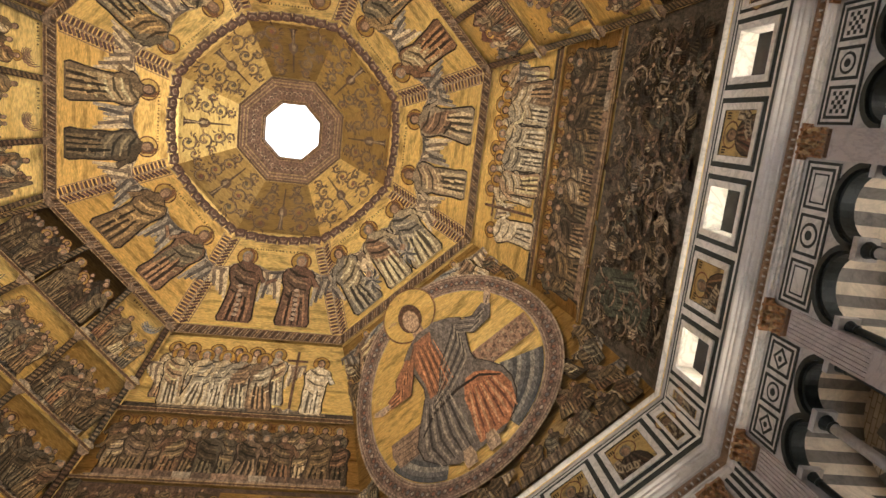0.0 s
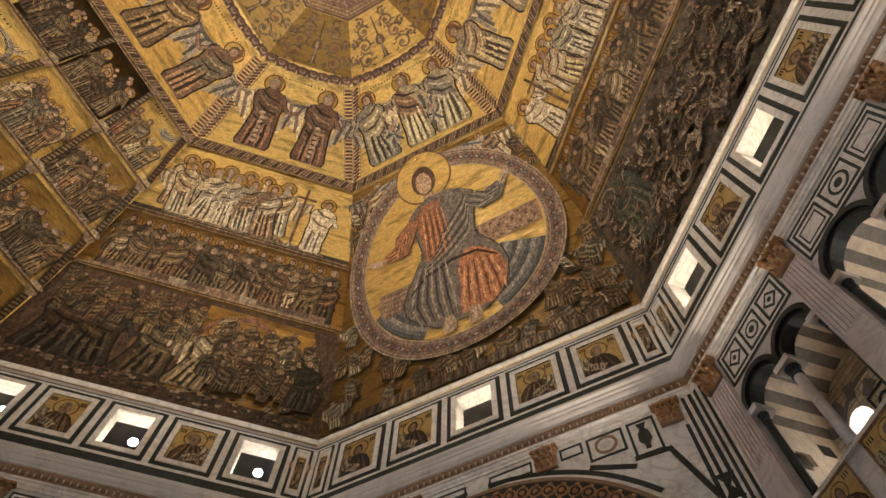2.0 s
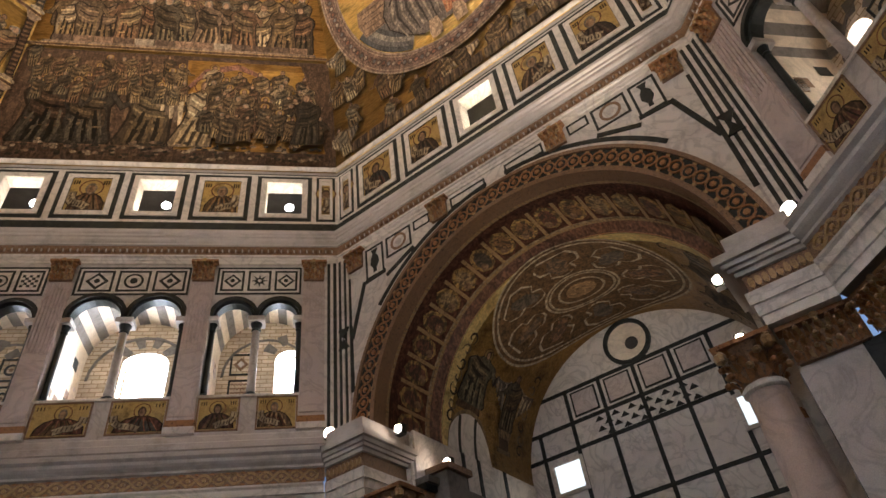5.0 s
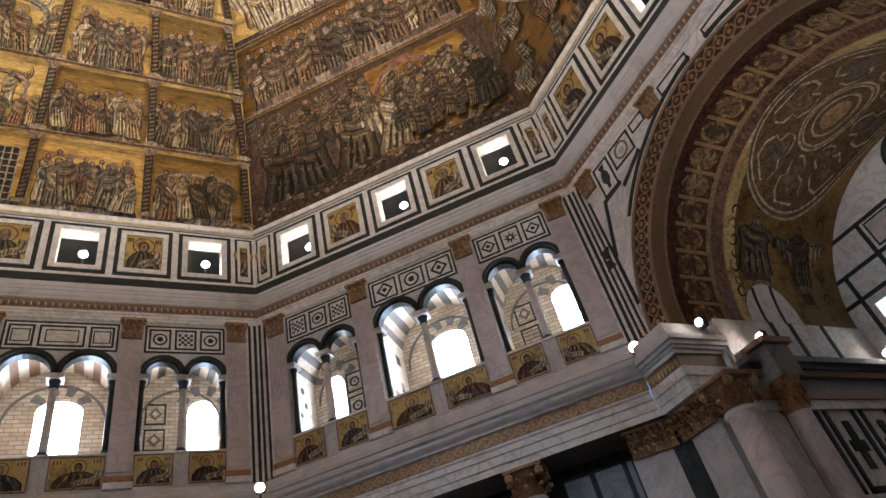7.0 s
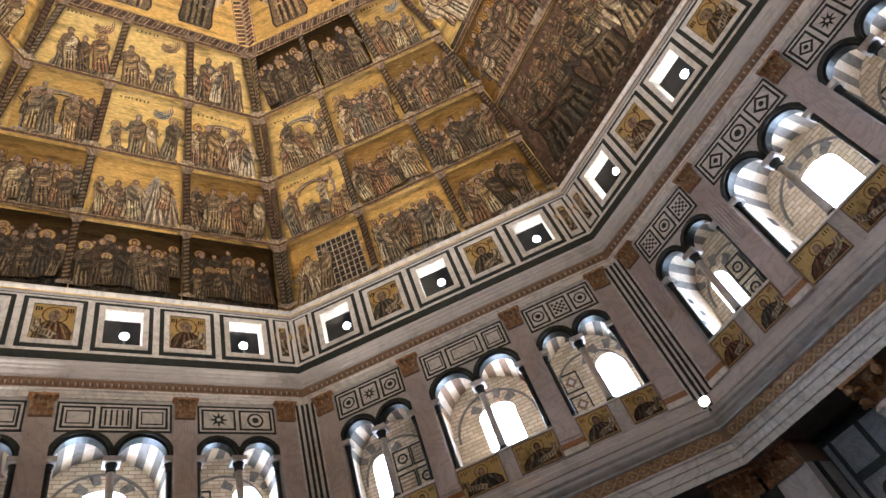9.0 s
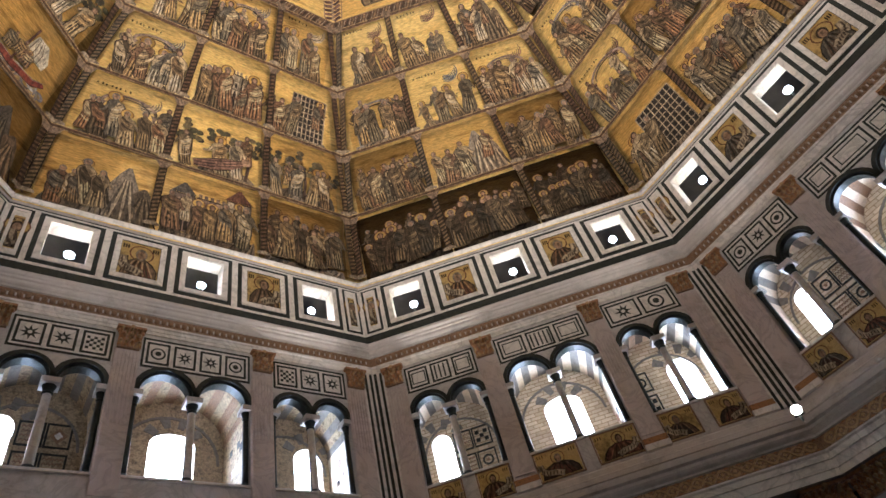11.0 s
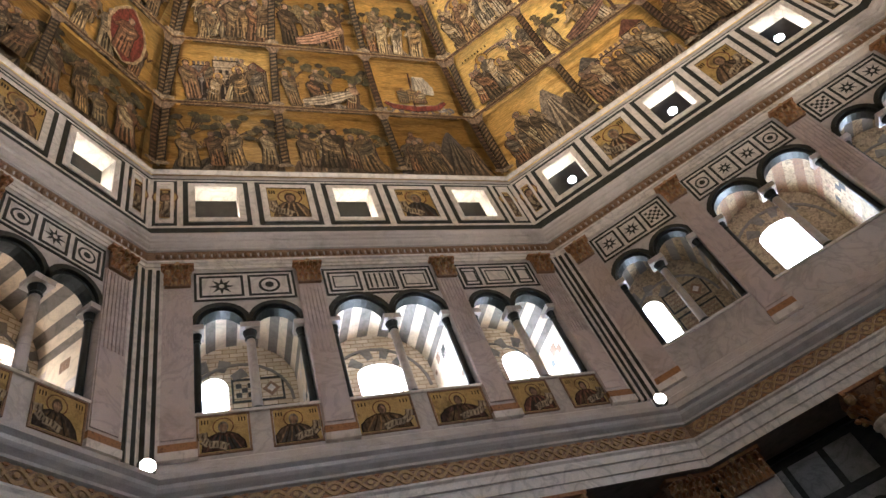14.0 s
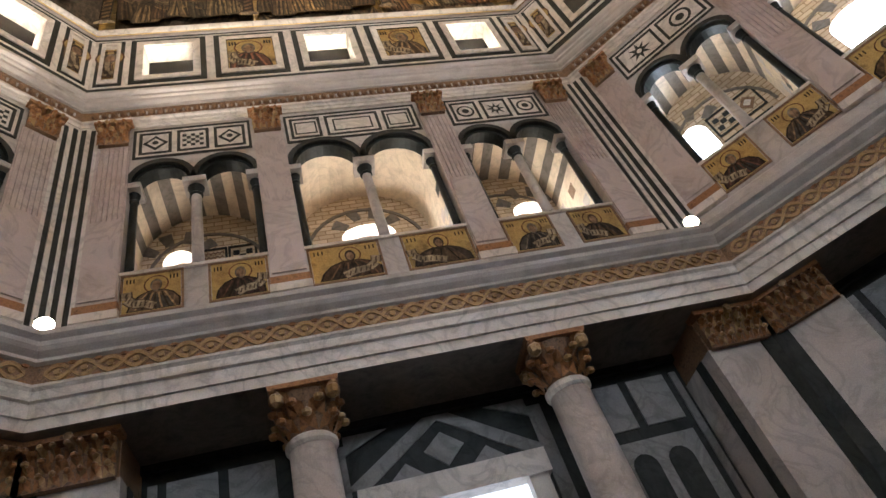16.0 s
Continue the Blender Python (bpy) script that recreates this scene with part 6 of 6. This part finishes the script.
part("mosaic_panel", b, cv, "draped plain shapes holding up the wheel")

for sg in (-1, 1):
    b = Build()
    mid = math.pi / 2
    lune = lambda y: 0.31 * math.sqrt(max(0.0, 1 - ((y - 16.1) / 1.0) ** 2))
    onside = lambda v, y, h: bar(mid - sg * (mid - v), y, h)
    for i in range(20):
        y0, y1 = 15.1 + 0.1 * i, 15.1 + 0.1 * (i + 1)
        for j in range(4):
            b.face([onside(lune(y0) * j / 4, y0, 0.012), onside(lune(y1) * j / 4, y1, 0.012), onside(lune(y1) * (j + 1) / 4, y1, 0.012), onside(lune(y0) * (j + 1) / 4, y0, 0.012)], WHITE)
        b.face([onside(lune(y0), y0, 0.02), onside(lune(y1), y1, 0.02), onside(lune(y1) + 0.03, y1, 0.02), onside(lune(y0) + 0.03, y0, 0.02)], TINT, (0.34, 0.25, 0.14))
    for y in (15.65, 16.35):
        for j in range(4):
            b.face([onside(lune(y) * f / 4, yy, 0.022) for f, yy in ((j, y - 0.06), (j, y + 0.06), (j + 1, y + 0.06), (j + 1, y - 0.06))], BLACK)
    part("lunette_panel", b, cv, "white marble lunette with dark green uprights")
b = Build()
b.box(-4.2, 4.2, 19.3, 19.6, 0, 12.6, WHITE)
end = tagged(b.make("wall_chancel"), "white marble end wall panelled with dark green lines", "wall", kind="structure")
b = Build()
for z in (6.1, 7.0, 8.75, 9.5, 10.5):
    b.box(-3.8, 3.8, 19.27, 19.3, z, z + 0.11, BLACK)
for i in range(7):
    x = -3.3 + 1.1 * i
    b.box(x - 0.055, x + 0.055, 19.268, 19.3, 6.1, 10.5 if abs(x) < 2.6 else 9.5, BLACK)
for i in range(6):
    x = -2.75 + 1.1 * i
    if abs(x) < 2:
        b.box(x - 0.36, x + 0.36, 19.262, 19.3, 9.72, 10.4, PINK)
        b.border(x - 0.4, x + 0.4, 9.68, 10.44, 0.05, 19.26, 19.3, BLACK)
for i in range(12):
    for j in range(4):
        if (i + j) % 2:
            b.prism([(-1.5 + 0.25 * i, 8.88 + 0.15 * j), (-1.25 + 0.25 * i, 8.88 + 0.15 * j), (-1.375 + 0.25 * i, 9.02 + 0.15 * j)], 19.262, 19.3, BLACK)
part("inlay_lines", b, end, "dark green marble lines")
for x, z, r in ((0.1, 11.25, 0.6),):
    b = Build()
    b.band(x, z, r, r + 0.12, 0, 360, 19.2, 19.3, BLACK, 28)
    b.band(x, z, 0.0, r, 0, 360, 19.27, 19.295, PLASTER, 28)
    b.band(x + 0.12, z - 0.1, 0.0, 0.2, 0, 360, 19.255, 19.27, DARK, 14)
    part("round_window", b, end, "round window with a pale splayed reveal")
for x in (-2.65, 2.65):
    b = Build()
    b.border(x - 0.5, x + 0.5, 7.65, 8.6, 0.1, 19.2, 19.3, WHITE)
    b.box(x - 0.4, x + 0.4, 19.25, 19.29, 7.75, 8.5, CHANCELGLOW)
    part("square_window", b, end, "small bright square window")
for sg in (-1, 1):
    b = Build()
    x0, x1 = sorted((sg * 3.85, sg * 4.3))
    b.box(x0, x1, 13.6, 19.3, 0, AZ, WHITE)
    sw = tagged(b.make("wall_chancel_side"), "white marble chancel side wall with dark panels and cornice", "wall", kind="structure")
    b = Build()
    x0, x1 = sorted((sg * 3.82, sg * 3.85))
    for y in (14.3, 15.6, 16.9, 18.1):
        for z in (1.6, 4.0):
            for y0, y1, z0, z1 in ((y, y + 1.1, z, z + 0.14), (y, y + 1.1, z + 2.0, z + 2.14), (y, y + 0.14, z, z + 2.1), (y + 1.0, y + 1.14, z, z + 2.1), (y + 0.45, y + 0.68, z + 0.5, z + 1.6), (y + 0.3, y + 0.83, z + 0.9, z + 1.15)):
                b.box(x0, x1, y0, y1, z0, z1, BLACK)
    part("inlay_lines", b, sw)
    b = Build()
    for d, z0, z1, mat in ((0.10, 5.86, 6.08, WHITE), (0.14, 6.08, 6.3, BROWN), (0.08, 6.3, 6.62, SLATE), (0.2, 6.62, 6.78, BROWN), (0.28, 6.78, 6.92, BLACK), (0.36, 6.92, 7.06, SLATE), (0.06, 7.06, 8.2, WHITE)):
        x0, x1 = sorted((sg * (3.85 - d), sg * 3.86))
        b.box(x0, x1, 13.7, 19.28, z0, z1, mat)
    for y in (15.65, 16.35, 17.6):
        x0, x1 = sorted((sg * 3.77, sg * 3.79))
        b.box(x0, x1, y - 0.07, y + 0.07, 7.06, 8.2, BLACK)
    part("cornice", b, sw, "dark and white stepped cornice")
    # engaged column behind the pier
    b = Build()
    b.lathe(sg * 3.62, 14.45, [(0.3, 0.5), (0.28, 3.0), (0.25, 5.7)], PINK, 20)
    b.box(min(sg * 3.25, sg * 3.9), max(sg * 3.25, sg * 3.9), 14.1, 14.85, 6.42, 7.2, SLATE)
    b.box(min(sg * 3.15, sg * 3.9), max(sg * 3.15, sg * 3.9), 14.0, 14.95, 7.2, 7.34, BROWN)
    ec = part("engaged_column", b, sw, "rosy marble engaged column under a dark block")
    b = Build()
    b.lathe(sg * 3.62, 14.45, [(0.26, 5.7), (0.27, 6.0), (0.36, 6.3), (0.42, 6.42)], GILT, 14)
    for i in range(10):
        a = i * math.tau / 10
        for z, r in ((5.8, 0.29), (6.05, 0.34)):
            b.lathe(sg * 3.62 + r * math.cos(a + z), 14.45 + r * math.sin(a + z), [(0.01, z - 0.05), (0.07, z + 0.1), (0.09, z + 0.18), (0.01, z + 0.24)], GILT, 6)
    part("capital", b, ec, "gilded leaf capital")
    # pier with columns at the mouth of the chancel
    b = Build()
    for e, z0, z1, mat in ((0.0, 6.42, 6.58, WHITE), (0.03, 6.58, 6.78, WHITE), (0.07, 6.78, 7.0, WHITE), (0.0, 7.0, 7.32, BROWN), (0.07, 7.32, 7.4, STONE), (0.14, 7.4, 7.47, STONE), (0.2, 7.47, 7.56, STONE), (0.28, 7.56, 7.7, STONE), (0.02, 7.7, 8.12, STONE)):
        x0, x1 = sorted((sg * (4.0 - e), sg * (12.2 - e) * T))
        b.box(x0, x1, 12.2 - e, 13.7, z0, z1, mat)
    for i in range(9):
        x = sg * (4.1 + 0.11 * i)
        b.prism([(x + 0.05 * math.cos(q * math.tau / 8), 7.16 + 0.1 * math.sin(q * math.tau / 8)) for q in range(8)], 12.17, 12.2, LEAF)
    part("impost", b, wall, "projecting impost block with a carved frieze")
    for y, z in ((13.0, 7.8), (14.4, 7.34), (18.9, 7.06)):
        lm = Build()
        x = sg * (3.62 if y < 14 else 3.4)
        lm.box(x - 0.1, x + 0.1, y - 0.06, y + 0.1, z, z + 0.24, BLACK)
        th = tagged(lm.make("chancel_lamp"), "small floodlight on the chancel cornice", "floodlight", "floodlights on the cornice")
        lm = Build()
        lm.prism([(x + 0.09 * math.cos(i * math.tau / 14), z + 0.13 + 0.09 * math.sin(i * math.tau / 14)) for i in range(14)], y - 0.08, y - 0.06, LAMPGLOW)
        part("lens", lm, th, "glowing warm lamp glass")

# ---- ground storey: walls, columns, piers ----
def column(k, x, mat):
    b = Build()
    b.lathe(x, 12.62, [(0.36, 0.55), (0.34, 1.4), (0.315, 3.4), (0.29, 5.72)], mat, 24)
    col = b.make("column", m=turn(k), smooth=True)
    tagged(col, "tall grey marble column with a gilded leaf capital", "column", "columns of the ground storey")
    b = Build()
    b.lathe(x, 12.62, [(0.295, 5.62), (0.335, 5.66), (0.335, 5.72), (0.295, 5.76)], WHITE, 24)
    part("collar", b, col)
    b = Build()
    b.lathe(x, 12.62, [(0.28, 5.74), (0.27, 6.0), (0.33, 6.2), (0.40, 6.34)], BROWN, 16)
    for sx in (-1, 1):
        for sy in (-1, 1):
            b.lathe(x + sx * 0.36, 12.62 + sy * 0.36, [(0.02, 6.12), (0.09, 6.17), (0.1, 6.27), (0.05, 6.34)], LEAF, 8)
    b.prism([(x - 0.44, 6.34), (x - 0.3, 6.35), (x + 0.3, 6.35), (x + 0.44, 6.34), (x + 0.46, 6.42), (x - 0.46, 6.42)], 12.18, 13.05, GILT)
    for row, (z, m, s) in enumerate(((5.76, 8, 0.11), (5.96, 8, 0.12), (6.16, 4, 0.1))):
        for i in range(m):
            a = (i + 0.5 * (row == 1)) * math.tau / m + (math.pi / 4 if row == 2 else 0)
            c, sn = math.cos(a), math.sin(a)
            pt = lambda r, t, zz: (x + r * c - t * sn, 12.62 + r * sn + t * c, zz)
            q = 0.09 if row < 2 else 0.16
            j = len(b.v)
            b.v += [pt(0.27, -s, z), pt(0.27, s, z), pt(0.33 + q / 2, s * 0.9, z + 0.18), pt(0.33 + q / 2, -s * 0.9, z + 0.18), pt(0.36 + q * 1.6, 0, z + 0.2), pt(0.32, 0, z + 0.06)]
            for f in ((0, 5, 3), (5, 1, 2), (5, 2, 4), (5, 4, 3)):
                b.f.append(tuple(j + e for e in f))
                b.m.append(b.slot(GILT))
                b.c.append((1, 1, 1))
            tip = pt(0.35 + q * 1.2, 0, z)
            b.lathe(tip[0], tip[1], [(0.005, z + 0.12), (s * 0.55, z + 0.15), (s * 0.6, z + 0.2), (0.005, z + 0.24)], LEAF if i % 3 == 0 else GILT, 7)
    part("capital", b, col, "gilded leaf capital")
    b = Build()
    b.box(x - 0.48, x + 0.48, 12.14, 13.1, 0.0, 0.3, WHITE)
    b.lathe(x, 12.62, [(0.46, 0.3), (0.46, 0.4), (0.38, 0.45), (0.42, 0.5), (0.36, 0.56)], WHITE, 20)
    part("base", b, col)


for x in (-3.55, 3.55):
    column(0, x, PINK)

for k in range(8):
    if k:
        b = Build()
        b.box(-13.7 * T, 13.7 * T, 13.6, 14.0, 0, 6.9, BLACK)
        gw = tagged(b.make("wall_ground_" + SIDES[k], m=turn(k)), "dark green marble ground wall with white inset panels toned down for shade", "wall", kind="structure")
        for sg in (-1, 1):
            for x0, x1, z0, z1 in ((2.36, 2.98, 5.36, 6.14), (3.12, 3.78, 5.36, 6.14), (2.36, 3.78, 2.1, 5.16), (1.4, 1.62, 1.0, 6.1), (3.9, 4.02, 2.1, 6.14)):
                b = Build()
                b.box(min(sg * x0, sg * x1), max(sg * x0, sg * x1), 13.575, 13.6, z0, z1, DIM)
                slab = part("panel", b, gw, "marble panel, greyed for the shade of the colonnade")
                if x1 - x0 > 1.2:
                    for xc in (x0 + 0.42, x1 - 0.42):
                        b = Build()
                        q = sg * xc
                        b.prism([(q - 0.2, 2.3), (q + 0.2, 2.3)] + [(q + 0.2 * math.cos(math.pi * i / 8), 4.75 + 0.2 * math.sin(math.pi * i / 8)) for i in range(9)], 13.565, 13.6, BLACK)
                        part("blind_arch", b, slab, "dark green blind arch")
        if k in (2, 4, 6):
            for pts in ([(-0.3, 5.75), (0, 5.47), (0.3, 5.75), (0, 6.0)], [(-0.85, 5.42), (-0.35, 5.42), (-0.6, 5.64)], [(0.35, 5.42), (0.85, 5.42), (0.6, 5.64)],
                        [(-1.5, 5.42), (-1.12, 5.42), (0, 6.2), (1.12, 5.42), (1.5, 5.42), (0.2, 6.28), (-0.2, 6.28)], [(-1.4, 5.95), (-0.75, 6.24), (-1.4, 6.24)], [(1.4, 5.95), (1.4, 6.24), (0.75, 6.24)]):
                b = Build()
                b.prism(pts, 13.572, 13.6, DIM)
                part("panel", b, gw)
        else:
            for x0, x1 in ((-1.3, -0.12), (0.12, 1.3)):
                for z in (2.3, 4.35):
                    b = Build()
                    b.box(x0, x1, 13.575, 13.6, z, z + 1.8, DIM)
                    part("panel", b, gw)
        b = Build()
        b.box(-5.5, 5.5, 13.5, 13.6, 6.3, 6.9, BLACK)
        part("band", b, gw)
        for x in (-1.82, 1.72):
            column(k, x, GREY)
        if k in (2, 4, 6):
            b = Build()
            b.box(-1.28, -0.98, 13.35, 13.62, 0, 4.95, WHITE)
            b.box(0.98, 1.26, 13.35, 13.62, 0, 4.95, WHITE)
            b.box(-1.34, 1.32, 13.3, 13.62, 4.95, 5.3, WHITE)
            dr = tagged(b.make("door_" + SIDES[k], m=turn(k)), "tall doorway with a white marble surround and glazed doors", "door", kind="structure")
            b = Build()
            b.box(-0.98, -0.02, 13.5, 13.58, 0, 4.1, DARK)
            b.box(0.02, 0.98, 13.5, 13.58, 0, 4.1, DARK)
            part("door_leaf", b, dr)
            b = Build()
            b.box(-0.98, 0.98, 13.54, 13.58, 4.15, 4.93, DOORGLOW)
            part("fanlight", b, dr, "pale glazed light over the door")
    # corner piers, half on each side
    for sg in (-1, 1):
        b = Build()
        x0, x1 = sorted((sg * 4.08, sg * 12.62 * T))
        b.box(x0, x1, 12.62, 13.7, 0.4, 5.85, GREY)
        pier = b.make("corner_pier", m=turn(k))
        tagged(pier, "grey and dark striped marble corner pier with gilded capital", "pier", "corner piers of the ground storey")
        b = Build()
        s0, s1 = sorted((sg * 4.98, sg * 12.6 * T))
        b.box(s0, s1, 12.60, 12.62, 0.4, 5.85, BLACK)
        part("stripe", b, pier, "dark green marble stripe")
        b = Build()
        s0, s1 = sorted((sg * 4.06, sg * 4.08))
        b.box(s0, s1, 12.9, 13.1, 0.4, 5.85, BLACK)
        part("stripe", b, pier)
        b = Build()
        capital(b, sg * 4.62, 12.62, 5.82, 6.42, 1.05, 0.2)
        b.box(min(sg * 4.1, sg * 5.15), max(sg * 4.1, sg * 5.15), 12.64, 13.6, 5.85, 6.42, BROWN)
        part("capital", b, pier, "gilded leaf capital")
        b = Build()
        b.box(min(sg * 4.0, sg * 5.1), max(sg * 4.0, sg * 5.1), 12.5, 13.7, 0, 0.4, WHITE)
        part("base", b, pier)

b = Build()
b.face([(math.sin(radians(22.5 + 45 * i)) * 15.5, math.cos(radians(22.5 + 45 * i)) * 15.5, 0) for i in range(7, -1, -1)], FLOOR)
tagged(b.make("floor"), "inlaid dark and pale marble floor", "floor", kind="structure")
b = Build()
b.box(-4.3, 4.3, 12.5, 19.6, -0.02, 0.004, FLOOR)
tagged(b.make("floor_chancel"), "marble chancel floor", "floor", kind="structure")

# ---- lantern over the crown ----
b = Build()
for i in range(8):
    a, d = radians(45 * i + 22.5), radians(45 * i + 67.5)
    r = 1.42 / math.cos(radians(22.5))
    p, q = (r * math.sin(a), r * math.cos(a)), (r * math.sin(d), r * math.cos(d))
    b.face([(*p, 35.6), (*q, 35.6), (*q, 36.6), (*p, 36.6)], WHITE)
lan = tagged(b.make("lantern"), "white octagonal lantern shaft at the crown", "lantern", kind="structure")
b = Build()
b.face([(1.6 * math.sin(radians(45 * i + 22.5)), 1.6 * math.cos(radians(45 * i + 22.5)), 36.65) for i in range(8)], OCULUS)
part("lantern_glass", b, lan, "bright octagonal daylight opening")
